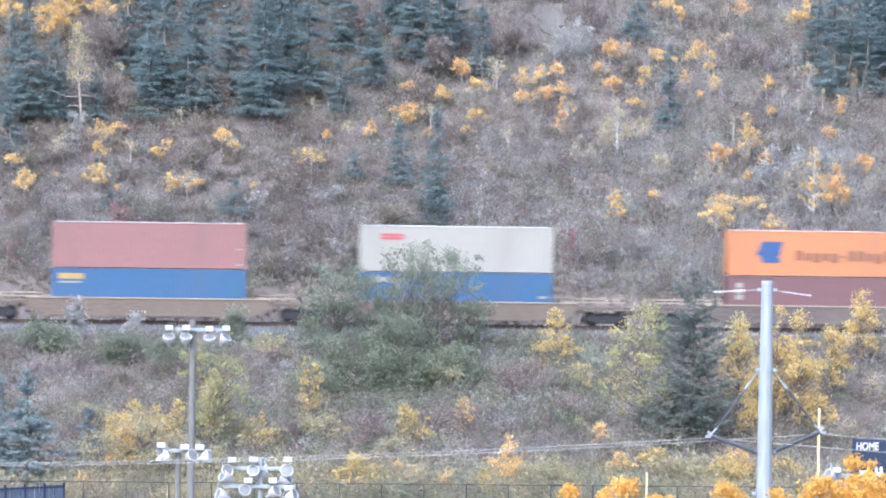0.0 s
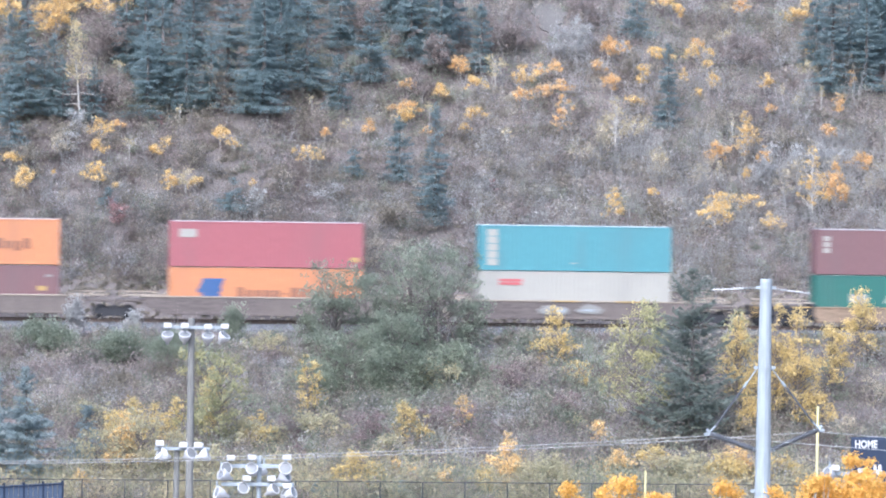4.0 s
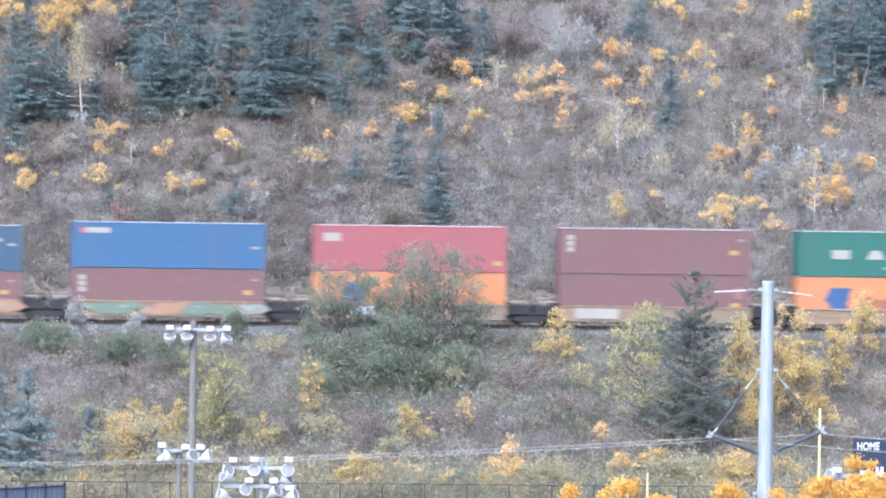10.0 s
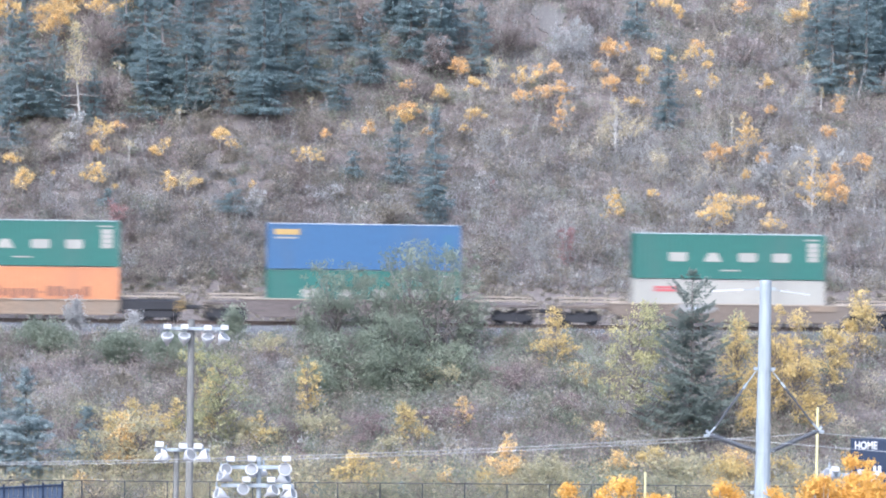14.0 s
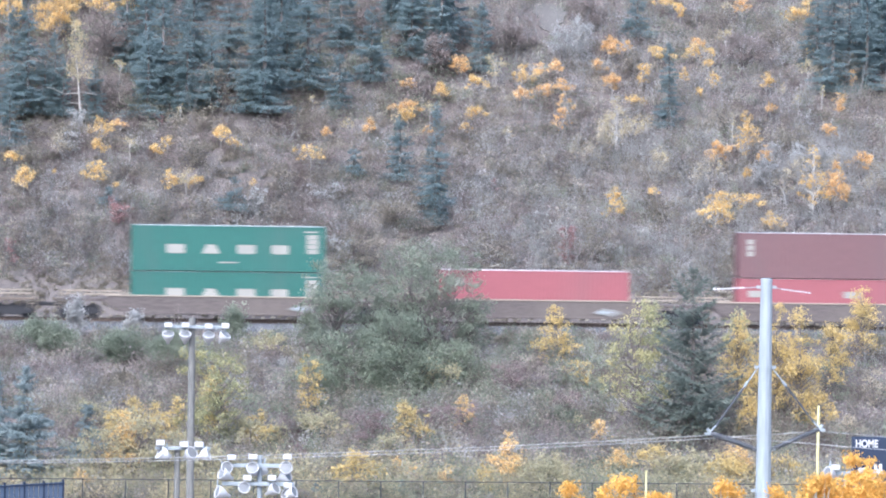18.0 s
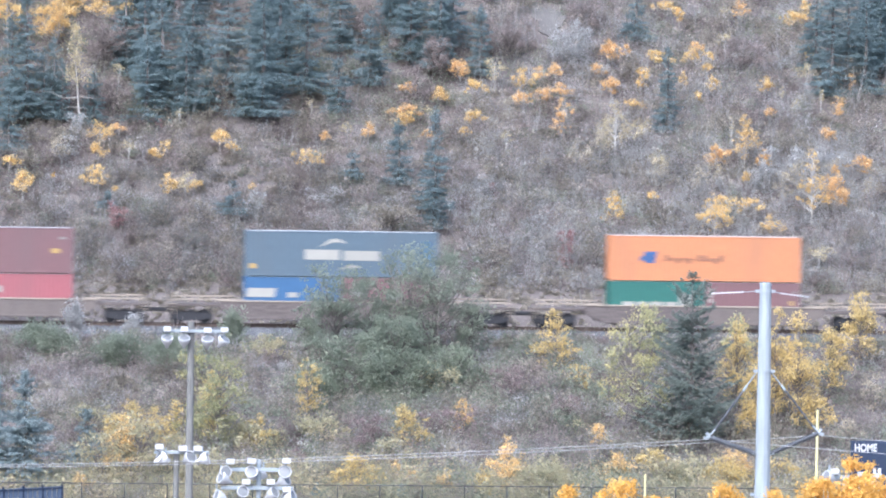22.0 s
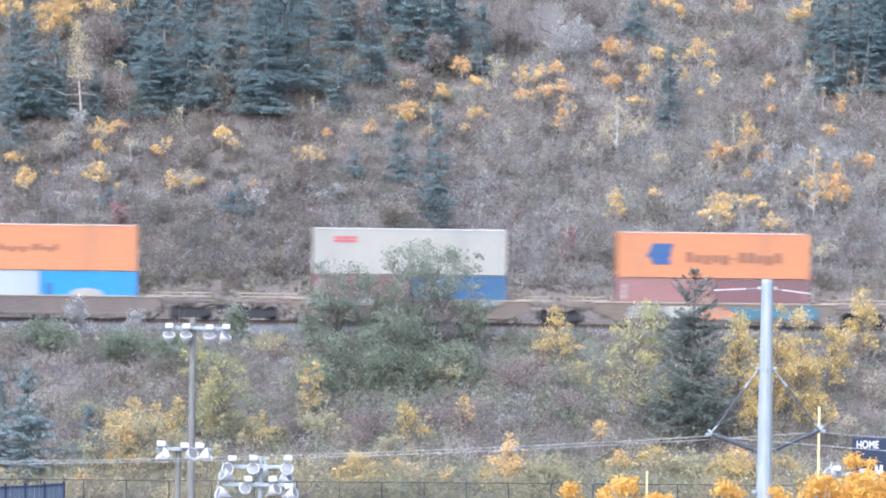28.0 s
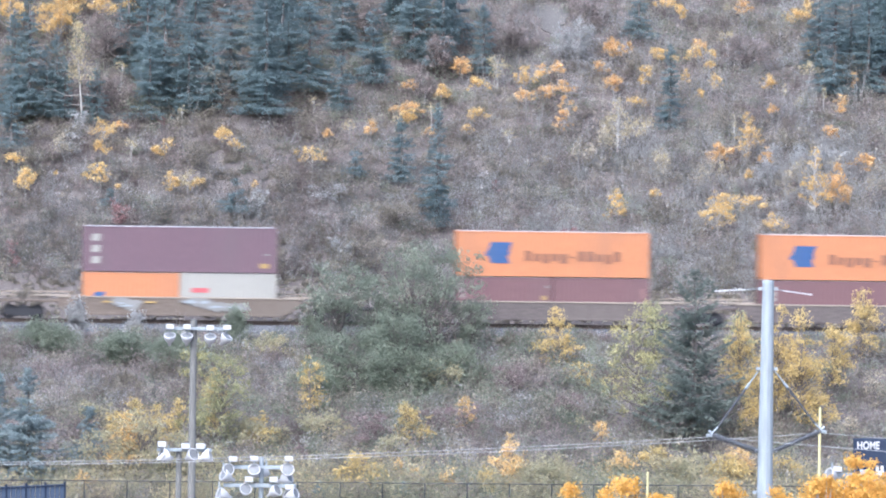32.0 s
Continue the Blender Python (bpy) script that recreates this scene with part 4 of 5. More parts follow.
GOLD_C = [(24.8, 31, 1.9, 1, 0.38), (33.9, 35.9, 2, 0.9, 0.37), (22.4, 22.9, 4.1, 1.8, 0.17), (26.2, 17.2, 5.1, 1.7, 0.13), (19.6, 16, 3.4, 2.1, 0.2), (21.8, 18, 1.9, 1.8, 0.36), (23.2, 15.8, 1.8, 1.2, 0.39), (12.9, 16.8, 2.8, 1.7, 0.25), (15.6, 19.3, 1.2, 1, 0.58), (22.2, 20.9, 1.5, 0.8, 0.47)]
ORANGE_A = [(-20.5, 26.6, 1.3, 1.2, 0.55), (-6.4, 24.9, 1.7, 0.6, 0.43), (-3.3, 25.8, 1.6, 1, 0.46), (-0.4, 31.7, 1.5, 1.4, 0.49), (-0.7, 28.9, 1.5, 2, 0.47), (0.7, 25.8, 1.4, 0.8, 0.53), (3.4, 33.7, 2, 1.6, 0.37), (9, 32.2, 1.9, 0.9, 0.39), (10.2, 32.7, 1.8, 1, 0.4), (7.6, 29.8, 1.9, 1.3, 0.38), (9.2, 30.1, 1.8, 1.6, 0.4), (10.5, 30.6, 1.7, 1.3, 0.44), (10.1, 26.9, 3.2, 1, 0.22), (14, 34.6, 2, 2, 0.38), (13.2, 33.1, 1.5, 1, 0.5), (13.9, 31.1, 2, 1.6, 0.37), (15.5, 35.5, 1.6, 0.5, 0.47), (20.5, 36.1, 1.6, 1.2, 0.47), (24.4, 41, 2.2, 1.1, 0.34)]
ORANGE_B = [(29.8, 29.5, 2.2, 1, 0.33), (28.6, 26.1, 1.7, 1.2, 0.43), (24.8, 28.3, 1.4, 1, 0.53), (20.4, 22.7, 2.1, 1.8, 0.33), (23.7, 22.5, 2, 1, 0.35), (27.9, 17.9, 3.6, 1.7, 0.19), (30.4, 22.3, 2.3, 1.6, 0.31), (31.1, 32.1, 2, 0.5, 0.38), (31.1, 37.4, 1.8, 0.6, 0.42)]
STRAW_A = [(-19.8, 23.7, 1.8, 1, 0.55), (-16.3, 27.2, 1.7, 0.6, 0.62), (-20.5, 32.1, 1.9, 0.9, 0.54), (-7.2, 28.2, 1.7, 0.8, 0.62), (-4.8, 25.8, 1.7, 0.8, 0.6), (1, 28.3, 1.8, 0.8, 0.58), (6.1, 24.9, 2, 0.8, 0.52), (22.7, 37, 2.1, 1.5, 0.5), (28.1, 33.2, 2, 1.4, 0.53), (25.9, 30.3, 1.7, 0.6, 0.62), (28.7, 30.4, 1.9, 0.6, 0.55), (26.8, 29, 1.7, 0.5, 0.63), (16.3, 21.7, 2.4, 1.6, 0.43), (20.4, 21.4, 1.6, 0.8, 0.65), (5.8, 32.2, 2.9, 1.6, 0.37), (12.8, 25.2, 2.6, 1.4, 0.39), (13.6, 24.4, 4.5, 1.7, 0.22), (23.2, 41, 1.7, 0.7, 0.65), (-16, 19.4, 2.2, 1.3, 0.46)]
STRAW_B = [(-1.4, 26.1, 1.8, 0.9, 0.57), (15.1, 25.6, 2.6, 2, 0.39), (21.7, 24.9, 2.6, 0.4, 0.39), (26, 12.2, 1.9, 1.9, 0.53)]
CRIMSON_UP = [(-17.8, 27.1, 1, 0.9, 0.25), (-20.5, 16.4, 1.6, 1.5, 0.15), (-27.5, 11.6, 1.5, 1.1, 0.15), (4.9, 20.8, 0.9, 0.7, 0.26), (9.1, 12.3, 2.7, 1.4, 0.08)]
SPRUCE_A = [(-26.9, 28.2, 9.7, 3.1), (-28, 24.8, 4.4, 2.3), (-25, 28.7, 5.7, 2.3), (-22.2, 28.5, 3.8, 2), (-18.6, 28.3, 6.3, 3.4), (-17.6, 30.1, 8.6, 4.1), (-15.9, 29, 6.3, 3.3), (-14.2, 28.9, 5.4, 2.4), (-10.6, 28, 9.8, 4.1), (-13, 30.8, 8.3, 4.1), (-7.5, 31, 8.5, 4.3), (-5.3, 29.2, 4.2, 2.5), (-2.9, 33.1, 5.4, 3.3), (0.1, 36.3, 5.7, 3.4), (2.4, 39, 3.8, 2), (5, 34.5, 5.2, 2.4), (-11.7, 28.2, 3.3, 2.3), (-1.5, 21, 4.6, 2.5), (0.6, 16.3, 8.4, 2.6), (-4.6, 21.5, 2.1, 1.8), (17.5, 27.4, 6.1, 2), (16.4, 38.1, 4.7, 2.3), (29.7, 32.5, 9.7, 3.2), (32.2, 33.1, 7.6, 3)]
SPRUCE_B = [(31.3, 35.5, 7.6, 2.6), (33.6, 35.4, 5.3, 2), (-12.8, 18.1, 2.4, 2.4), (-21.2, 18.6, 1.3, 1.1), (-8.9, 32, 5.1, 2.4), (-1.2, 39.2, 4, 2.4), (-4.9, 36.8, 6, 3.2), (-15.4, 34.1, 7.2, 3.2), (-20.1, 34.2, 6.8, 2.4), (-27.9, 28.8, 7, 2.7), (-25.7, 28.4, 5, 2.3), (-24.4, 28.5, 4.2, 1.8), (-22.8, 28.1, 2.2, 1.6)]
BARE = [(-16, 37.1, 3.4, 2), (-12.7, 39.6, 2.5, 2.4), (-3.3, 37.3, 3.7, 2.3), (-0.7, 36.2, 2.4, 2.2), (-8.7, 31, 1.7, 1.6), (-21.5, 34, 4.4, 3.2), (-20.7, 29, 3, 2.3), (7.3, 36.4, 3, 3.6), (13, 39.3, 2, 3.2), (-27.9, 29.5, 2, 2), (-7, 41.3, 1.4, 1.6), (2, 34.3, 3.2, 2.8), (-22.8, 28.8, 2.7, 2), (0.4, 31.4, 2.8, 2.4), (23.5, 34.8, 2.8, 3.2)]
DRY_UP = [(-13.4, 28.3, 4.1, 2.2), (-27.8, 27.3, 1.6, 1.6), (26.4, 38.2, 1.8, 2.4), (21.5, 26.6, 1.8, 2.4), (-0.3, 18.1, 1.6, 2.3), (-14.8, 17.1, 2.1, 2.3), (-2.4, 15.4, 2.1, 3.4), (-26.3, 25.9, 1.5, 1.5), (-23.9, 25.2, 1.9, 2.3)]
LOWGOLD_A = [(-9.3, -20.9, 3.9, 1.5), (-3.8, -25.7, 2.9, 1.6), (-2.8, -25.9, 2, 1.2), (6.3, -12, 3.9, 1.9), (5, -8.9, 0.6, 1), (7.4, -15.3, 1.6, 1.4), (16.5, -19.1, 6.1, 2), (18.4, -21.9, 7.3, 2.3), (19.6, -22.6, 7.2, 2.3), (22.3, -17.3, 4.9, 2), (25.2, -10, 4.6, 2.2), (20.6, -22.6, 2.5, 2), (16.5, -23.6, 2.8, 1.7), (-14.9, -25.4, 4.9, 1.4), (-17, -24.3, 2.4, 1), (-19.7, -26.3, 3.2, 1.5), (-18.4, -26.1, 3.1, 1.4), (-20.6, -26.2, 2.6, 1.3), (-6.9, -33.2, 2.4, 2), (0.1, -33.6, 2.1, 1), (14.5, -30.8, 1.8, 2.6), (17.9, -29.8, 1.6, 1.6), (-21.8, -26.3, 1, 1), (10.4, -30, 1.9, 1.9)]
LOWGOLD_B = [(-12.3, -25.7, 2.1, 1.5), (17.7, -20.8, 4.7, 1.7), (-17.4, -26.4, 1.8, 1.3)]
LOWORANGE = [(-20.1, -30.8, 3.7, 1.9), (1.7, -32, 3.1, 2.1), (-4.6, -31.2, 1.4, 0.8), (-3.7, -32, 1.1, 1), (-22.5, -32.8, 1.1, 1.3), (7.7, -24.2, 1.5, 1.2), (-1.8, -32.4, 1.2, 1.3), (-0.1, -22.5, 2, 1.3), (15, -29.9, 1.9, 1.9), (8.1, -30.1, 1.6, 1.9)]
LOWLIME = [(10.1, -22.5, 8.4, 3.2), (-14.5, -26.2, 5.9, 2.2), (-16.1, -24.7, 3, 1.3), (-8.5, -24.2, 1.6, 2.2), (-12.8, -26.1, 1.8, 2), (-11.5, -25.4, 1.6, 1.3), (-1.7, -15.8, 2, 2.9), (3.6, -33.4, 2.6, 1.9), (-11.4, -10.7, 1.5, 2.1), (-15.8, -16, 2.7, 1.2), (6.6, -22.5, 1.2, 0.9), (-22, -22.6, 2, 1.7), (4.3, -32.2, 1.9, 1.9), (12.4, -12, 4.1, 1.4), (11.8, -30.8, 1.9, 2.3), (17.5, -10.5, 3.3, 1.4), (-4.8, -28.4, 1.6, 1.6)]
LOWSPRUCE = [(-25.6, -32.2, 6.7, 3.4), (-22.2, -28.5, 3.4, 2.7), (-27.3, -31, 6.1, 2.2), (13.1, -23.7, 10.1, 5), (-9.2, -34.1, 1.1, 0.7), (-4.4, -34.2, 1.1, 0.7), (1.8, -34.1, 0.6, 0.5)]
WILLOW = [(-2.1, -10.6, 6.6, 4.5), (-0.8, -10.5, 6.6, 5.9), (-7.2, -13.4, 6.2, 3.8), (-4.9, -11.1, 4.8, 3.1), (-3.7, -14.9, 4.1, 4.1), (1.1, -10.5, 4.2, 2.1), (-6.5, -17.3, 3.4, 4.7), (-8.8, -9, 2.8, 1.7), (-3.1, -16.7, 2.7, 4.4), (-0.2, -14.5, 2.4, 2.7), (-8.6, -17.7, 2, 2)]
VERGE = [(-23.1, -7.1, 2.1, 1.3), (-19.4, -5.4, 1.3, 1), (-13.3, -7.4, 1.9, 1.4), (-24.1, -9.6, 1.4, 2.1), (-20.2, -11.9, 1.7, 2.4), (-25.5, -8.4, 1.2, 2.1), (-17.3, -12.7, 1.7, 2.7)]
AMBER = [(-19.8, -30.8, 4, 3.8), (-17.4, -31.2, 3, 3.5), (-21.3, -31, 2.9, 2.6), (-15.5, -31.1, 2.6, 2.6), (-11.1, -32.3, 2.1, 2.2), (2.7, -32.4, 1.9, 2.2), (10.9, -31.1, 2, 2.3), (13, -29.8, 1.9, 2.3)]
CRIMSON_LOW = [(-5.8, -25.6, 2.2, 2.6), (-1.9, -23.7, 1.7, 2), (4.8, -21.2, 0.6, 0.7), (-9.9, -28.1, 1.3, 1), (-0.2, -23.9, 2, 1.7), (6.1, -20.1, 1.7, 2), (3, -16.6, 2, 2)]
PALE = [(12.4, 23.2, 3.6, 2.1), (16.1, 20.6, 3.1, 1.7), (-24.4, 23.2, 2.5, 1.9), (10.7, 22.9, 3.3, 1.2), (28.3, 20.7, 2.8, 1.5), (24.4, 18, 3.6, 1.5), (30.6, 18.3, 3.4, 1.5), (8.4, 23.1, 2, 1.2), (19.0, 19.5, 3.2, 1.6), (25.6, 20.5, 2.6, 1.8)]
WHITISH = [(24.8, -18.7, 2.6, 1.6), (22.3, -25, 2.1, 1.7)]
DRY = [(17.7, 14, 1.1, 1.4), (15.6, 33, 2.2, 2.4), (30.8, 33, 2.6, 2), (-9.5, 20, 2, 2.3), (-15.2, 22.4, 2, 2.7), (-26.3, 21.9, 2.4, 2.3), (25.7, 24.4, 2.4, 3.1), (16.3, 17.5, 2, 3), (-4.5, 11.6, 2.7, 3), (4.1, 12.3, 2.3, 3), (11.3, 13.2, 2.7, 2.6), (-10.5, 11.4, 2.3, 2.6)]
SILVER = [(11.1, 35.2, 3.3, 2.8), (12.2, 34.7, 3.1, 2.4), (26.3, 35.3, 1.2, 1.8), (-6.7, 18.9, 1.4, 2.4), (23.1, 20.9, 2, 2.3), (-24, 24.2, 1.9, 1.9), (-11.3, 17.3, 2.3, 1.5), (-6, 12.7, 1.6, 2.2), (12.4, 13.1, 1.6, 1.9), (7.8, 16.9, 1.4, 2.3), (-23.4, 26.0, 2.4, 2.2), (25.2, 22.0, 2.6, 3.6), (28.0, 23.0, 2.4, 3.0)]


def white_aspen():
    """The one pale trunk standing before the spruces, nearly bare, with two long level limbs."""
    x, y, h = -23.3, 27.6, 7.4
    t = thing("bare_aspen", pose(x, y, ground_at(x, y) - 0.05), "pale-barked aspen with long bare limbs and few straw leaves", "aspen", "bare aspens on the hillside")
    part("trunk", Build().tube([(0.15, 0, 0), (0.05, 0, 1.8), (-0.1, 0, 3.6), (-0.25, 0, 5.4), (-0.45, 0, h)], [0.085, 0.07, 0.055, 0.035, 0.01], 8), M["paletrunk"], t)
    for pts in (((0, 0, 2.4), (-1.0, -0.1, 2.35), (-1.9, 0, 2.75), (-2.6, 0.1, 2.8)), ((0, 0, 2.5), (0.7, -0.1, 2.4), (1.3, 0, 2.3)), ((0.05, 0, 1.6), (0.4, 0, 1.75), (0.7, 0, 1.5)), ((0.05, 0, 1.7), (-0.6, 0, 1.75), (-0.9, 0, 1.65)), ((-0.1, 0, 3.5), (-0.9, 0, 4.0), (-1.3, 0, 4.4)), ((-0.1, 0, 3.6), (0.6, 0, 4.1), (1.0, 0, 4.7))):
        part("limb", Build().tube(pts, [0.03, 0.024, 0.016, 0.008][: len(pts)], 5), M["paletrunk"], t)
    rng = np.random.default_rng(515)
    cs = []
    for k in range(46):
        z = rng.uniform(3.4, h)
        c = np.array([-0.25 + rng.normal() * 0.5 * (1.15 - (z - 3.4) / 5), rng.normal() * 0.4, z])
        cs.append(c + rng.normal(size=(26, 3)) * 0.16)
    part("crown", quads_mesh("leaves", leaf_quads(rng, np.concatenate(cs), 0.12, 0.2), M["straw"]), M["straw"], t)


def make_trees():
    seed = 100
    for x, y, h, w, low in GOLD_A + GOLD_B + GOLD_C:
        seed += 1
        tall = y > 35 and x < 0
        broadleaf(x, y, h * (1.15 if tall else 1.0), w * (1.6 if tall else 1.04), M["gold"], M["palebark"], seed, "aspen_sapling", "tall golden-leaved aspen rising behind the spruces" if tall else "small golden-leaved aspen among grey hillside brush" if h < 3 else "tall golden-leaved aspen on the hillside", "aspen", "tall golden aspens" if tall else "golden aspens on the hillside", density=1.5 if w < 1.7 else 1.0, low=low, size=0.12, ragged=0.7, puff=0.8 if w < 1.7 else 0.7, count=1.35)
    for x, y, h, w, low in ORANGE_A + ORANGE_B:
        seed += 1
        broadleaf(x, y, h, w * 1.04, M["orange"], M["palebark"], seed, "aspen_sapling", "small orange-leaved aspen among grey hillside brush", "aspen", "orange aspens on the hillside", density=1.4, low=low, size=0.12, ragged=0.7, puff=0.8, count=1.3)
    for x, y, h, w, low in STRAW_A + STRAW_B:
        seed += 1
        broadleaf(x, y, h, w, M["straw"], M["palebark"], seed, "faded_aspen", "slender aspen with sparse faded yellow leaves", "aspen", "faded aspens on the hillside", density=0.36, low=low, size=0.12, ragged=0.5, show=1.3)
    for x, y, h, w in BARE:
        seed += 1
        broadleaf(x, y, h, w * 1.05, M["bare"], M["bark"], seed, "leafless_tree", "leafless mauve-brown tree among the spruces", "tree", "leafless trees", density=0.6, low=0.1, size=0.14, stems=4, round_top=True)
    for x, y, h, w in PALE:
        seed += 1
        broadleaf(x, y, h, w, M["pale"], M["twig"], seed, "bare_aspen", "nearly bare pale-stemmed aspen with few straw leaves", "aspen", "bare aspens on the hillside", density=0.3, low=0.3, size=0.11, show=1.3)
    white_aspen()
    for x, y, h, w in SPRUCE_A + SPRUCE_B:
        seed += 1
        spruce(x, y, h * 1.03, w * 1.1, M["spruce"], seed, "dark blue-green spruce on the upper hillside" if h > 3 else "low dark green young spruce in hillside brush", full=1.15, spray=0.6, taper=0.62)
    for x, y, h, w in LOWSPRUCE:
        seed += 1
        big = h > 9.5
        spruce(x, y, h * 1.02, w * (1.42 if big else 1.3), M["spruce_dark"] if big else M["spruce_lo"], seed, "tall dark grey-green spruce below the railway" if big else "silvery blue-green spruce below the railway" if h > 2 else "very small young spruce beside the fence", group="spruces below the railway", taper=0.72, full=0.85 if big else 1.3, shelf=0.4 if big else 0.25, lift=0.4 if big else 0.1, spray=0.75)
    for x, y, h, w in LOWGOLD_A + LOWGOLD_B:
        seed += 1
        broadleaf(x, y, h, w * 1.22, M["lowgold"], M["bark"], seed, "poplar", "yellow-leaved poplar on the bank below the railway", "poplar", "poplars on the lower bank", density=0.62, low=0.06, size=0.13, ragged=0.45)
    for x, y, h, w in LOWORANGE:
        seed += 1
        broadleaf(x, y, h, w * 1.05, M["peach"], M["bark"], seed, "poplar", "peach-orange poplar low on the bank", "poplar", "poplars on the lower bank", density=0.75, low=0.05, size=0.13, ragged=0.4)
    for x, y, h, w in LOWLIME:
        seed += 1
        broadleaf(x, y, h, w * 1.45, M["lime"] if h > 2.6 else M["amber"], M["bark"], seed, "poplar", "yellow-green bushy poplar on the lower bank", "poplar", "poplars on the lower bank", density=0.62, low=0.04, size=0.14, ragged=0.4, own=0.14)
    for x, y, h, w in AMBER:
        seed += 1
        broadleaf(x, y, h, w, M["amber"], M["bark"], seed, "amber_bush", "soft yellow-brown leafy bush along the fence", "bush", "amber bushes by the fence", density=0.5, low=0.03, size=0.15, ragged=0.35, stems=4, round_top=True)
    for x, y, h, w in WILLOW:
        seed += 1
        broadleaf(x, y, h * 1.12, w * 1.12, M["willow"] if h > 3.5 else M["olive"], M["bark"], seed, "willow_bush", "large grey-green willow bush beside the track" if h > 3 else "small grey-green willow bush by the ballast", "willow", "willow bushes", puff=1.2, density=0.7, low=0.02, size=0.14, ragged=0.35, stems=5, round_top=True, own=0.12)
    for x, y, h, w in VERGE:
        seed += 1
        broadleaf(x, y, h * 1.15, w * 1.1, M["silver"] if w < 1.35 else M["willow"], M["twig"], seed, "verge_shrub", "pale silver-grey shrub at the edge of the ballast" if w < 1.35 else "low grey-green shrub below the ballast", "shrub", "shrubs beside the ballast", puff=1.5, count=1.8, density=0.9, low=0.02, size=0.12, ragged=0.5, stems=5, own=0.12)
    for x, y, h, w in WHITISH:
        seed += 1
        broadleaf(x, y, h, w, M["pale"], M["bark"], seed, "faded_shrub", "tall faded straw-coloured shrub on the bank", "shrub", "faded shrubs", density=0.4, low=0.1, size=0.12, stems=3)
    for x, y, h, w in SILVER:
        seed += 1
        broadleaf(x, y, h, w, M["silver"], M["twig"], seed, "silver_shrub", "pale silver-grey shrub standing out on the hillside", "shrub", "silver shrubs", density=0.42, low=0.04, size=0.13, stems=5, round_top=True)
    for x, y, h, w in DRY + DRY_UP:
        seed += 1
        broadleaf(x, y, h, w, M["tan"], M["bark"], seed, "dry_shrub", "tall dry brown-leaved shrub on the hillside", "shrub", "dry hillside shrubs", density=0.42, low=0.04, size=0.14, stems=4, round_top=True)
    for x, y, h, w, low in CRIMSON_UP:
        seed += 1
        broadleaf(x, y, h * 1.2, w, M["crimson"], M["bark"], seed, "crimson_shrub", "small crimson-leaved shrub in the brush", "shrub", "crimson shrubs", density=0.7, low=0.06, size=0.13, stems=3, round_top=True)
    for x, y, h, w in CRIMSON_LOW:
        seed += 1
        broadleaf(x, y, h, w, M["russet"], M["bark"], seed, "russet_shrub", "rounded dull rose-brown shrub on the lower bank", "shrub", "russet shrubs", density=0.5, low=0.06, size=0.13, stems=3, round_top=True)


make_trees()


def wave(x, y, a, b, c):
    return 0.5 + 0.5 * np.sin(a * x + b * y + c) * np.sin(b * 1.3 * x - a * 0.8 * y + c * 2.1)


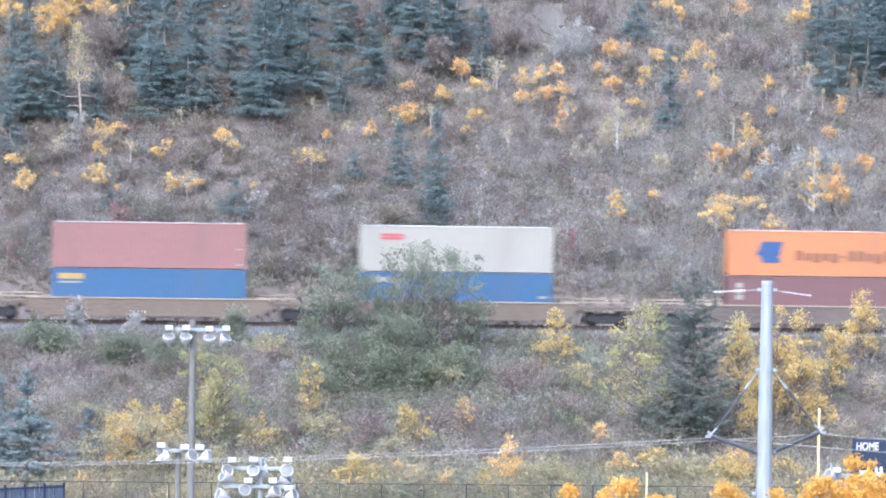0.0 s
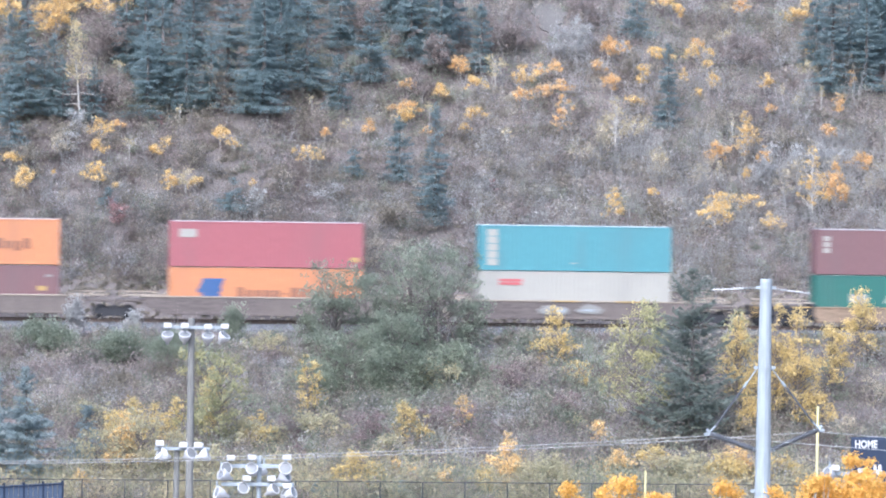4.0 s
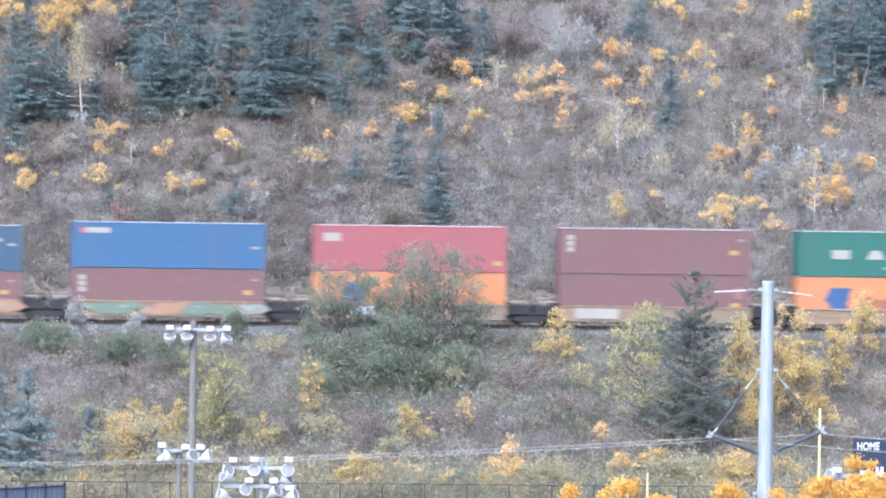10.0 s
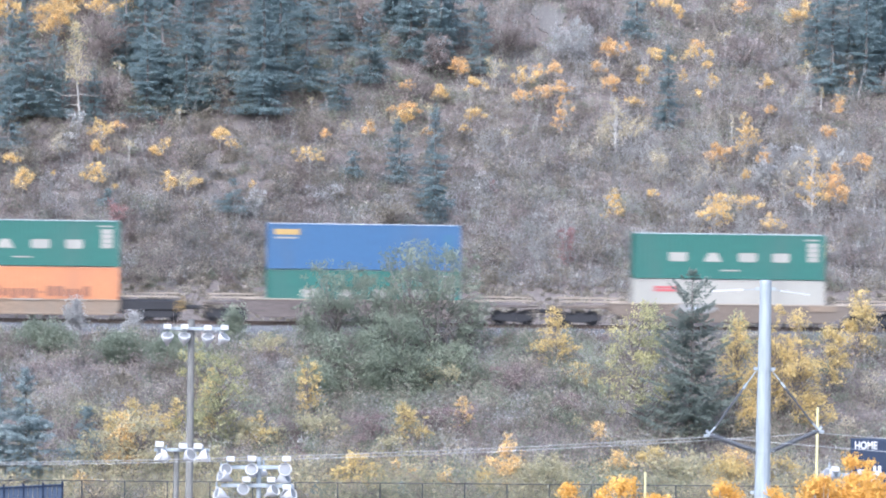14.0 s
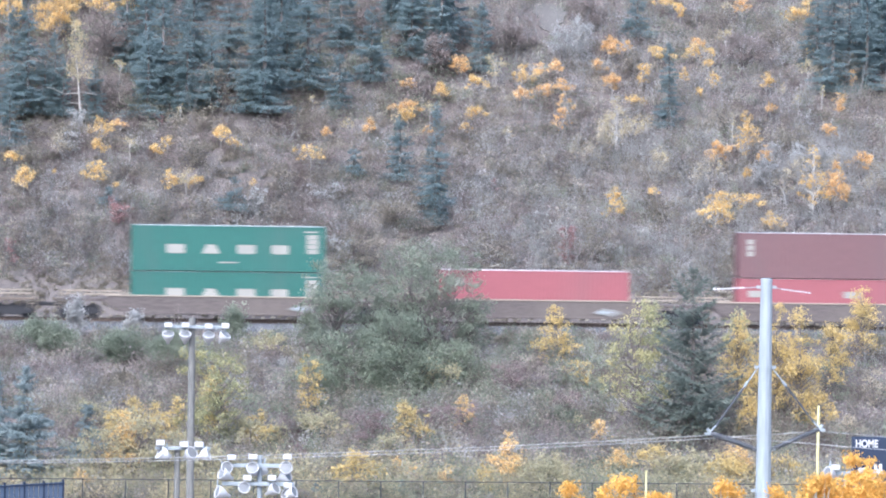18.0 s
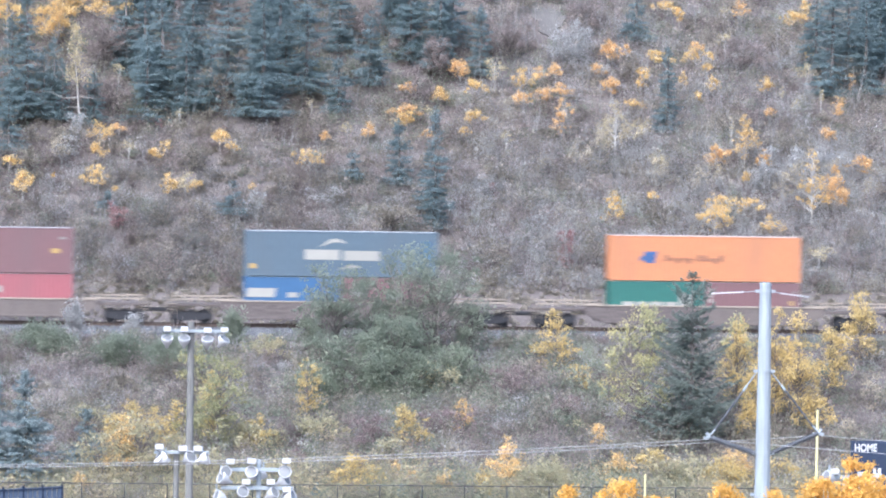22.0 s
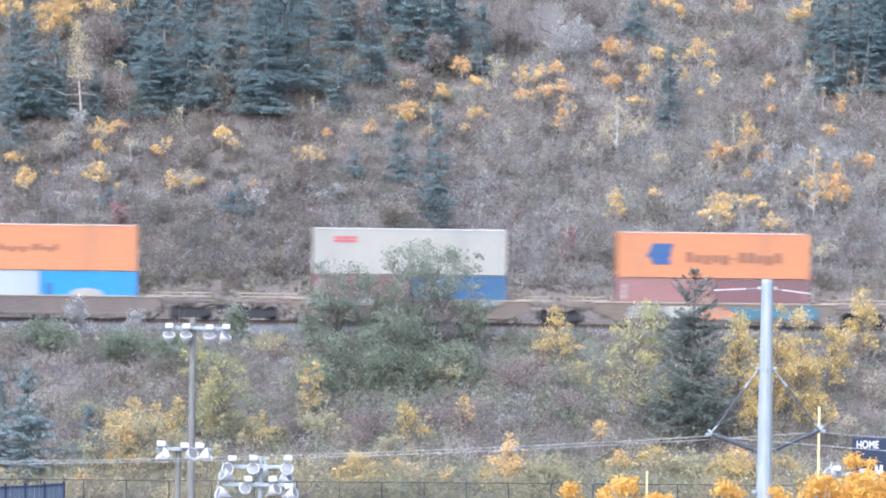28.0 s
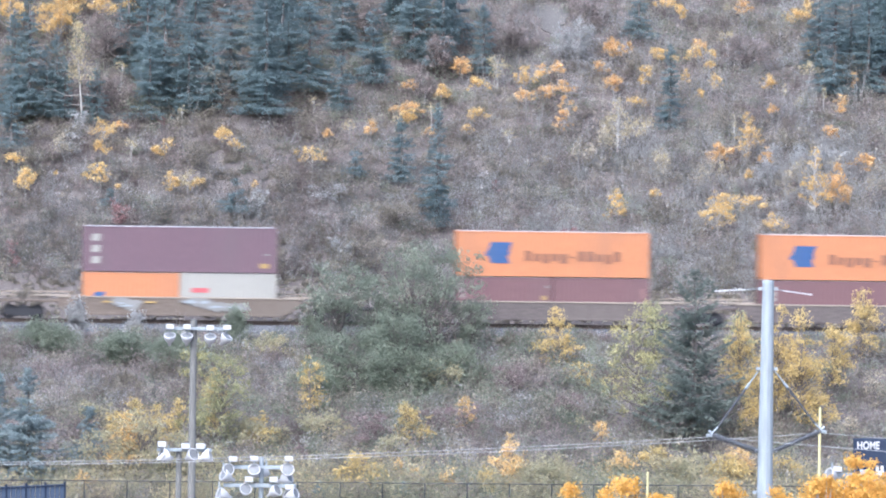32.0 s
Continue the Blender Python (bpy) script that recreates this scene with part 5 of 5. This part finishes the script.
def brush(name, leaf, n, seed, zone, size, height, label, twig=0, leaves=46, lumps=8):
    """A cover of low shrubs of one kind over the two banks, as one mass: each shrub is a dome of leafy lumps with its own tint."""
    rng = np.random.default_rng(seed)
    quads, tints = [], []
    made = 0
    while made < n:
        m = n * 2
        x, y = rng.uniform(-34, 38, m), rng.uniform(-36.5, 49, m)
        far = rng.random(m) < 0.06
        x = np.where(far, rng.uniform(-75, 75, m), x)
        keep = (zone(x, y) > rng.random(m)) & ((y < np.where(x > -3, -4.5, -6.3)) | (y > (4.2 if height < 0.3 else 6.8 if height < 0.6 else 10.2)))
        x, y = x[keep][: n - made], y[keep][: n - made]
        made += len(x)
        k = len(x)
        z = ground_z(x, y)
        hh = height * rng.uniform(0.5, 1.5, k)
        hh = np.where(np.abs(y) < 7.5, hh * 0.5, hh)
        ww = hh * rng.uniform(0.6, 1.05, k)
        tone = rng.normal(size=k) * 0.25 + 0.5 * (wave(x, y, 0.55, 0.4, seed) - 0.5) + 0.35 * (wave(x, y, 0.17, 0.23, 2.0 + seed) - 0.5) + np.where(y > 0, 0.16, 0.0) * np.tanh((x - 2) / 6) - np.where(y < 0, 0.05, 0)
        at = np.repeat(np.arange(k), lumps)
        g = rng.normal(size=(len(at), 3))
        g /= np.linalg.norm(g, axis=1)[:, None]
        g[:, 2] = np.abs(g[:, 2])
        g *= rng.uniform(0.35, 1.0, len(at))[:, None]
        centre = np.stack([x[at] + g[:, 0] * ww[at], y[at] + g[:, 1] * ww[at], z[at] + g[:, 2] * hh[at]], axis=1)
        lump_tone = tone[at] + rng.normal(size=len(at)) * 0.14
        idx = np.repeat(np.arange(len(at)), rng.poisson(leaves / lumps, len(at)))
        spread = (0.30 * hh[at] + 0.05)[idx][:, None]
        c = centre[idx] + np.clip(rng.normal(size=(len(idx), 3)), -1.6, 1.6) * spread * np.array([0.8, 0.8, 0.55])
        c[:, 2] = np.maximum(c[:, 2], z[at][idx] + 0.03)
        quads.append(leaf_quads(rng, c, size, 0.2, corners=3))
        tints.append(lump_tone[idx])
        if twig:
            tw = np.repeat(np.arange(k), int(twig))
            p0 = np.stack([x[tw], y[tw], z[tw]], axis=1) + rng.normal(size=(len(tw), 3)) * np.array([0.1, 0.1, 0])
            d = rng.normal(size=(len(tw), 3)) * np.array([0.45, 0.45, 0.1])
            d[:, 2] = 1.0
            p1 = p0 + d * (hh[tw] * rng.uniform(0.7, 1.35, len(tw)))[:, None]
            quads.append(np.stack([p0 - [0.016, 0, 0], p0 + [0.016, 0, 0], p1], axis=1))
            tints.append(tone[tw])
    tagged(new(name, quads_mesh(name, np.concatenate(quads), leaf, np.concatenate(tints))), label, "shrubs", kind="stuff")


def clearing(x, y):
    """Nothing grows on the bare clay bank."""
    return 1.0 - ((np.abs(x - 10.3) / 1.6) ** 2 + (np.abs(y - 39.6) / 3.3) ** 2 < 1)


brush("mauve_brush", M["mauve"], 1800, 1, lambda x, y: clearing(x, y) * np.where(y > 0, 1.0, 0.7) * (0.35 + 0.65 * wave(x, y, 0.3, 0.25, 0.4)), 0.125, 1.35, "leafless mauve-brown twiggy brush covering the banks", 6, 180, 12)
brush("sage_brush", M["sage"], 2600, 2, lambda x, y: clearing(x, y) * np.where(y > 0, np.where(x > 3, 0.85, np.where(y < 20, 0.55, 0.3)) * np.where(y < 27, 1.0, 0.35) * (0.35 + 0.65 * wave(x, y, 0.9, 0.6, 1.7)), 0.12), 0.12, 1.1, "silver-grey seedy brush on the hillside", 7, 120)
brush("tan_brush", M["tan"], 2400, 3, lambda x, y: clearing(x, y) * (0.2 + 0.8 * wave(x, y, 0.27, 0.19, 4.1)), 0.125, 1.2, "dry tan-leaved shrubs on the banks", 4, 150, 9)
brush("green_brush", M["olive"], 1350, 4, lambda x, y: np.where(y > 0, 0.02 + 0.1 * wave(x, y, 0.2, 0.35, 1.0) + 0.3 * ((y > 28) & (x < 2)), 0.14 + 0.8 * (np.abs(x + 3) < 12) * wave(x, y, 0.17, 0.22, 0.2)), 0.125, 1.2, "dull green leafy shrubs on the banks", 3, 150, 9)
brush("amber_brush", M["amber"], 900, 6, lambda x, y: (y < -29.5) * (0.3 + 0.7 * wave(x, y, 0.4, 0.2, 1.0)), 0.14, 1.5, "soft amber undergrowth along the fence", 3, 90)

brush("verge_grass", M["tan"], 2600, 9, lambda x, y: (np.abs(y - 7.5) < 4.2) * 1.0, 0.11, 0.2, "short dry grass on the bank beside the track", 3, 36, 4)
brush("low_brush", M["tan"], 4200, 7, lambda x, y: clearing(x, y) * np.where(y > 0, 1.0, 0.6), 0.13, 0.5, "low dry grass and litter between the shrubs", 3, 58, 5)


def bare_stems():
    """Pale leafless saplings standing in the brush."""
    rng = np.random.default_rng(77)
    n = 520
    x = np.where(rng.random(n) < 0.65, rng.uniform(5, 36, n), rng.uniform(-36, 36, n))
    y = rng.uniform(9, 40, n)
    p0 = np.stack([x, y, ground_z(x, y)], axis=1)
    d = rng.normal(size=(n, 3)) * np.array([0.18, 0.1, 0])
    d[:, 2] = 1
    h = rng.uniform(1.4, 3.6, n)[:, None]
    q = [strip_quads(p0, p0 + d * h, np.full(n, 0.042))]
    for k in range(5):
        u = rng.uniform(0.4, 0.95, n)[:, None]
        b = p0 + d * h * u
        e = rng.normal(size=(n, 3)) * np.array([0.5, 0.4, 0.1])
        e[:, 2] += 0.55
        q.append(strip_quads(b, b + e * h * (1 - u) * 0.9, np.full(n, 0.026)))
    tagged(new("bare_saplings", quads_mesh("bare_saplings", np.concatenate(q), M["twig"])), "pale leafless saplings standing in the brush", "saplings", kind="stuff")


bare_stems()


def clay_bank():
    """A bare slip of pale clay with a ragged rim."""
    b = Build()
    ring = []
    n = 28
    for i in range(n):
        a = 2 * math.pi * i / n
        k = 1 + 0.22 * math.sin(3 * a + 1) + 0.12 * math.sin(7 * a)
        ring.append((10.3 + 1.1 * k * math.cos(a) - 0.25 * k * math.sin(a), 40.7 + 2.0 * k * math.sin(a)))
    for x, y in [(10.3, 40.7)] + ring:
        b.v.append((x, y, ground_at(x, y) + 0.10))
    for x, y in ring:
        b.v.append((x, y, ground_at(x, y) - 0.15))
    b.f += [(0, 1 + i, 1 + (i + 1) % n) for i in range(n)] + [(1 + i, 1 + n + i, 1 + n + (i + 1) % n, 1 + (i + 1) % n) for i in range(n)]
    tagged(new("clay_bank", b.mesh("clay_bank", M["clay"])), "bare pale clay slip on the hillside", "clay bank", kind="structure")


clay_bank()


def fallen_tree():
    """A bleached trunk lying in the brush above the track, with a few bare limbs."""
    x, y = 26.2, 12.6
    t = thing("fallen_tree", pose(x, y, ground_at(x, y)), "bleached fallen trunk with bare limbs in the brush", "fallen tree")
    part("trunk", Build().tube([(-1.3, 0, 0.35), (-0.4, 0.1, 0.75), (0.6, 0.2, 0.95), (1.5, 0.3, 0.8)], [0.07, 0.06, 0.045, 0.02], 7), M["twig"], t)
    for x0, z0, x1, z1 in ((-0.9, 0.5, -1.5, 1.1), (-0.5, 0.7, -0.9, 1.35), (-0.1, 0.82, -0.2, 1.4), (0.3, 0.9, 0.7, 1.35), (0.0, 0.85, -0.5, 0.3), (0.8, 0.9, 1.3, 1.2)):
        part("limb", Build().tube([(x0, 0.1, z0), ((x0 + x1) / 2 + 0.08, 0.0, (z0 + z1) / 2), (x1, -0.1, z1)], [0.03, 0.022, 0.01], 5), M["twig"], t)


fallen_tree()


def forest():
    """Spruces behind, whose foot the front row hides."""
    rng = np.random.default_rng(31)
    for k in range(76):
        if k < 64:
            x = rng.uniform(-35, 4)
            edge = 28.5 + max(0.0, x + 10) * 0.55
            y = edge + (rng.uniform(0, 7) if k < 30 else rng.uniform(6, 17))
            h = rng.uniform(5.0, 8.5) if k < 30 else rng.uniform(6.5, 10)
        else:
            x, y, h = rng.uniform(27, 38), rng.uniform(34, 54), rng.uniform(5.5, 10)
        width = h * rng.uniform(0.38, 0.5)
        if -28.5 < x < -20.0 and y < 39 or any(abs(x - bx) < 1.7 and y < by + 1 for bx, by, _, _ in BARE):
            continue
        spruce(x, y, h, width, M["spruce"], 3000 + k, "tall dark spruce in the hillside forest", group="forest spruces", taper=0.65, spray=0.7)


forest()


# ---- sports field: masts, pole, wires, scoreboard, goals, fences ----
def floodlight(mast, x, y, z, tilt, turn, size=0.46, box=True, box_dx=0.0, box_dz=0.36, k=1.0):
    """A bell-shaped lamp with its ballast box; turn 0 faces the viewer's side, tilt is degrees below level."""
    m = pose(x, y, z, 0, 0, turn) @ pose(0, 0, 0, 90 - tilt)
    r = size / 2 * k
    bell = Build().lathe([(r * 0.9, 0.005), (r * 0.92, 0.03), (r * 1.06, 0.03), (r * 1.07, 0.0), (r * 0.98, -0.1), (r * 0.8, -0.2), (r * 0.5, -0.29), (r * 0.3, -0.34), (r * 0.3, -0.44), (0.001, -0.45)], m, 16)
    lamp = part("floodlight", bell.mesh("reflector_bell", M["lampwhite"], True), M["lampwhite"], mast, "white bell-shaped floodlight")
    part("lens", Build().lathe([(0.001, 0.012), (r * 0.6, 0.01), (r * 0.91, 0.002)], m, 16), M["lens"], lamp)
    if box:
        bx, bz = x + box_dx, z + box_dz
        part("ballast_box", Build().box(bx - 0.15 * k, bx + 0.15 * k, y - 0.1, y + 0.14, bz - 0.1 * k, bz + 0.1 * k, 0.025), M["lampwhite"], lamp)
    part("bracket", Build().rod((x, y + 0.1, z + 0.02), (x + box_dx * 0.5, y + 0.28, z + 0.26), 0.025).rod((x + box_dx * 0.5, y + 0.28, z + 0.26), (x + box_dx * 0.5, y + 0.3, z + 0.36), 0.025), M["galv"], lamp)
    return lamp


def mast(x, y, top, radius, lamps, arms, material, label, k=1.0):
    t = thing("floodlight_mast", pose(x, y, 0), label, "floodlight mast", "floodlight masts of the field")
    part("pole", Build().tube([(0, 0, 0), (0, 0, top * 0.5), (0, 0, top)], [radius * 1.5, radius * 1.2, radius], 12), material, t)
    part("base_plate", Build().box(-0.35, 0.35, -0.35, 0.35, 0, 0.06, 0.01), M["galv"], t)
    for x0, x1, z in arms:
        part("crossarm", Build().box(x0, x1, -radius - 0.12, -radius, z - 0.06, z + 0.06, 0.01), M["galv"], t)
    for a in lamps:
        floodlight(t, *a, k=k)
    return t


mast(-17.66, -109.2, 13.92, 0.13, [(-0.96, -0.4, 13.28, 62, 0), (-0.27, -0.4, 13.28, 62, 4), (0.66, -0.4, 13.25, 62, 0), (1.33, -0.4, 13.27, 50, 55)], [(-1.1, 1.45, 13.56)], M["concrete"], "tall grey floodlight mast with four white lamps")
mast(-18.45, -127.3, 10.0, 0.1, [(-0.62, -0.35, 9.8, 20, -70), (-0.38, -0.35, 9.76, 20, 100, 0.4, False), (0.53, -0.35, 9.8, 25, 40, 0.46, True, -0.3, 0.3), (1.12, -0.35, 9.78, 20, 80, 0.46, True, -0.35, 0.32)], [(-0.8, 1.2, 9.95)], M["concrete"], "grey floodlight mast with lamps facing both ways")
mast(-16.15, -149.5, 11.3, 0.075, [(-1.05, -0.3, 10.92, 15, 20, 0.44, True, 0.14, 0.32), (-1.2, -0.3, 10.74, 25, -60, 0.44, False), (-0.24, -0.3, 10.92, 30, 0, 0.46, True, 0.0, 0.34), (0.17, 0.25, 10.8, 20, 120, 0.3, False), (0.82, -0.3, 10.93, 20, 0, 0.48, True, 0.04, 0.34), (0.88, -0.1, 10.68, 25, 60, 0.46, False),
     (-0.5, -0.3, 10.3, 20, 10, 0.44, True, 0.1, 0.3), (0.5, -0.3, 10.28, 30, 50, 0.44, True, -0.12, 0.32), (-1.33, -0.3, 10.15, 20, -70, 0.46, False), (1.08, -0.3, 10.17, 20, 60, 0.44, True, -0.2, 0.2), (0.82, -0.2, 10.1, 20, -50, 0.4, False)], [(-1.0, 1.0, 10.98), (-1.2, 1.1, 10.4)], M["galv"], "slim floodlight mast with a double crossarm crowded with white lamps", 0.84)
mast(2.6, -149.3, 10.7, 0.075, [(-0.62, -0.3, 10.93, 20, -60, 0.46, True, 0.27, 0.16), (0.52, -0.3, 10.68, 30, 20, 0.4, True, 0.0, 0.32), (1.0, -0.3, 10.66, 30, 20, 0.4, True, 0.02, 0.3), (1.5, -0.3, 10.7, 30, 30, 0.4)], [(-0.8, 1.6, 10.9)], M["galv"], "slim floodlight mast with white lamps before the scoreboard", 0.84)


def power_pole():
    X, Y = -2.97, -170.35
    t = thing("power_pole", pose(X, Y, 0), "pale grey galvanised steel power pole with braced insulators", "power pole")
    zs = [0, 6, 12, 17.7]
    part("pole", Build().tube([(0, 0, z) for z in zs], [0.34 - z * 0.0103 for z in zs], 12), M["galv"], t)
    part("pole_cap", Build().rod((0, 0, 17.7), (0, 0, 17.79), 0.17, 0.155, 12), M["galv"], t)
    for z in (17.55, 15.35, 13.1, 11.95):
        r = 0.34 - z * 0.0103 + 0.015
        part("band", Build().rod((0, 0, z - 0.05), (0, 0, z + 0.05), r, r, 12).box(-r - 0.1, r + 0.1, -0.05, 0.05, z - 0.04, z + 0.04), M["galv"], t)
    for s, ex, ez in ((-1, -1.48, 13.52), (1, 1.52, 13.66)):
        a, e = Vector((s * 0.2, 0, 13.08)), Vector((ex, -0.02, ez))
        post = Build().rod(a, e, 0.055, 0.055, 8)
        n = 22
        for i in range(n):
            p = a.lerp(e, (i + 0.7) / n)
            q = a.lerp(e, (i + 1.0) / n)
            post.rod(p, q, 0.095, 0.07, 10)
        part("post_insulator", post, M["insul"], t, "dark grey ribbed post insulator")
        part("line_clamp", Build().rod(e, e + Vector((s * 0.1, 0, 0.12)), 0.05, 0.04).box(ex - 0.16, ex + 0.16, -0.05, 0.05, ez - 0.06, ez + 0.02, 0.01), M["galv"], t)
        hi = Vector((s * 0.22, 0, 15.3))
        k = hi.lerp(e, 0.28)
        brace = Build().rod(hi, k, 0.02)
        part("brace_link", brace.rod(hi.lerp(e, 0.2), k, 0.04), M["galv"], t)
        ins = Build().rod(k, hi.lerp(e, 0.9), 0.022)
        for i in range(24):
            p = k.lerp(hi.lerp(e, 0.88), i / 24)
            q = k.lerp(hi.lerp(e, 0.88), (i + 0.5) / 24)
            ins.rod(p, q, 0.042, 0.03, 8)
        part("brace_insulator", ins, M["insul"], t)
        part("brace_end", Build().rod(hi.lerp(e, 0.88), e + Vector((0, 0, 0.05)), 0.028), M["galv"], t)
        g0, g1 = Vector((s * 0.62 if s < 0 else 0.42, 0, 17.52 if s < 0 else 17.5)), Vector((-1.5 if s < 0 else 1.24, 0, 17.47 if s < 0 else 17.4))
        top = Build().rod(g0, g1, 0.009)
        for i in range(11):
            p = g0.lerp(g1, (i + 0.1) / 11)
            top.rod(p, g0.lerp(g1, (i + 0.4) / 11), 0.036, 0.014, 8)
        part("strain_insulator", top, M["ceram"], t, "pale ribbed strain insulator")
        part("strain_link", Build().rod((s * 0.16, 0, 17.55), g0, 0.01), M["galv"], t)


power_pole()


def wire(points, r, label):
    b = Build()
    n = 40
    (x0, y0, z0), (x1, y1, z1), sag = points
    b.tube([(x0 + (x1 - x0) * i / n, y0 + (y1 - y0) * i / n, z0 + (z1 - z0) * i / n - sag * 4 * i / n * (1 - i / n)) for i in range(n + 1)], [r] * (n + 1), 6)
    tagged(new("power_line", b.mesh("power_line", M["cable"])), label, "power line", "power lines")


# two conductors, from pole to pole beyond the view on both sides
LWIRE, RWIRE = (-4.47, -170.37, 13.46), (-1.45, -170.37, 13.6)
wire(((-64.5, -166.5, 13.4), LWIRE, 1.1), 0.0085, "thin grey aluminium power conductor across the field")
wire(((-61.5, -166.5, 13.45), RWIRE, 1.22), 0.0085, "thin grey aluminium power conductor across the field")
wire((LWIRE, (56, -173.5, 12.6), 0.9), 0.0085, "thin grey aluminium power conductor across the field")
wire((RWIRE, (59, -173.5, 12.9), 0.9), 0.0085, "thin grey aluminium power conductor across the field")


def letters(text, x, y, z, height, parent):
    cu = bpy.data.curves.new("board_lettering", "FONT")
    cu.body, cu.size, cu.extrude = text, height / 0.7, 0.01
    cu.offset = 0.012
    tmp = new("tmp_text", cu)
    bpy.context.view_layer.update()
    me = bpy.data.meshes.new_from_object(tmp.evaluated_get(bpy.context.evaluated_depsgraph_get()))
    bpy.data.objects.remove(tmp)
    me.materials.clear()
    me.materials.append(M["white"])
    ob = part("board_lettering", me, M["white"], parent, "white lettering")
    ob.matrix_basis = pose(x, y, z, 90) @ Matrix.Diagonal((0.76, 1, 1, 1))
    return ob


def scoreboard():
    t = thing("scoreboard", pose(15.9, -66.6, 0), "navy-blue field scoreboard with white lettering", "scoreboard")
    part("panel", Build().box(0, 5.4, 0, 0.25, 3.6, 6.53, 0.03), M["navy"], t)
    part("panel_rim", Build().box(-0.04, 5.44, 0.05, 0.3, 6.53, 6.58), M["navy"], t)
    for x in (0.9, 4.5):
        part("support_post", Build().box(x - 0.1, x + 0.1, 0.26, 0.46, 0, 6.4, 0.02), M["galv"], t)
    letters("HOME", 0.16, -0.012, 6.07, 0.37, t)
    for x in (1.12, 1.36):
        part("lettering_bar", Build().box(x, x + 0.15, -0.02, 0.0, 4.98, 5.24), M["white"], t)


scoreboard()


def goal(x, y, top, r, label):
    t = thing("goal_post", pose(x, y, 0), label, "goal post", "goal posts")
    part("upright", Build().rod((0, 0, 0), (0, 0, top), r, r, 10), M["goal"], t)
    part("upright_cap", Build().rod((0, 0, top), (0, 0, top + 0.03), r * 0.9, r * 0.4, 10), M["goal"], t)
    part("pad", Build().rod((0, 0, 0), (0, 0, 1.8), r * 2.2, r * 2.2, 10), M["navy"], t)


goal(8.98, -101.1, 10.15, 0.058, "tall pale-yellow steel goal upright on the field")
goal(3.44, -85.8, 6.22, 0.048, "shorter pale-yellow goal upright near the fence")


def chain_fence():
    y, top = -37.3, 1.86
    t = thing("chain_link_fence", pose(0, y, 0), "dark steel chain-link fence at the foot of the bank", "fence")
    post = Build().rod((0, 0, 0), (0, 0, top + 0.02), 0.032, n=8).rod((0, 0, top + 0.02), (0, 0, top + 0.06), 0.04, 0.01, 8).mesh("post", M["fence"])
    for i in range(-13, 17):
        part("post", post, M["fence"], t).location = (1.25 + i * 2.36, 0, 0)
    part("top_rail", Build().rod((-30, 0, top), (39, 0, top + 0.1), 0.024, n=8), M["fence"], t)
    part("bottom_wire", Build().rod((-30, 0, 0.08), (39, 0, 0.08), 0.008, n=5), M["fence"], t)
    xs = np.arange(-30, 38, 0.12)
    n = len(xs)
    p0 = np.stack([xs, np.zeros(n), np.full(n, 0.05)], axis=1)
    up = np.array([top, 0, top])
    q = np.concatenate([strip_quads(p0, p0 + up, np.full(n, 0.008)), strip_quads(p0 + [top, 0, 0], p0 + [0, 0, top], np.full(n, 0.008))])
    tagged(part("wire_mesh", quads_mesh("wire_mesh", q, M["fence"]), M["fence"], t), kind="stuff")


chain_fence()


def slat_fence():
    t = thing("slat_fence", pose(-23.4, -41.0, 0, 0, 0, 218), "navy-blue slatted field fence with posts", "fence")
    slat = Build().box(0, 0.27, -0.02, 0.02, 0.08, 1.98, 0.01).mesh("slat", P["slat"])
    post = Build().box(-0.05, 0.05, -0.05, 0.05, 0, 2.1, 0.01).mesh("post", M["navy"])
    for i in range(26):
        part("slat", slat, P["slat"], t).location = (0.04 + i * 0.33, 0, 0)
        if i % 4 == 0:
            part("post", post, M["navy"], t).location = (i * 0.33, 0, 0)
    for z in (0.3, 1.9):
        part("rail", Build().box(0, 8.6, 0.025, 0.07, z - 0.04, z + 0.04), M["navy"], t)


slat_fence()

# poplars in front of the field, whose tops reach into view
FORE = [(-10.16, -190, 13.59, 0.47), (-9.09, -190.4, 13.87, 0.89), (-8.24, -190.8, 13.6, 0.39), (-6.56, -190, 13.73, 0.66), (-5.35, -190.4, 13.59, 0.45), (-4.45, -190.8, 14.1, 0.58), (-3.5, -190, 14.31, 0.74), (-3.08, -190.4, 13.96, 0.74), (-2.77, -190.8, 13.86, 0.79), (-9.46, -190, 13.58, 0.39), (-4.03, -190.4, 13.82, 1.18), (-3.43, -190.8, 13.9, 1.18), (-4.55, -190, 13.67, 0.79), (-3.74, -190.4, 14.03, 1), (-3.04, -190.8, 13.72, 1.44), (-4.1, -190, 13.55, 1.58)]
for k, (x, y, h, w) in enumerate(FORE):
    broadleaf(x, y, h + 0.1, w * 1.05, M["fore"], M["palebark"], 900 + k, "poplar", "tall vivid orange poplar in front of the sports field", "poplar", "orange poplars by the field", density=2.1, low=max(0.75, 1 - 1.1 * w / h), size=0.07, ragged=0.3, stems=3, round_top=True)



# ---- travel of the train ----
TRAVEL = [(0, 0.00), (2, -27.13), (4, -54.45), (6, -81.90), (8, -109.41), (10, -136.95), (12, -164.48), (14, -191.96), (16, -219.36), (18, -246.68), (20, -273.89), (22, -300.99), (24, -327.98), (26, -354.88), (28, -381.71), (30, -408.48), (32, -435.23)]


def motions():
    for ob in TRAIN:
        x, y, z = ob.matrix_world.translation
        walk(ob, [(t, pose(x + d, y, z)) for t, d in TRAVEL])


motions()
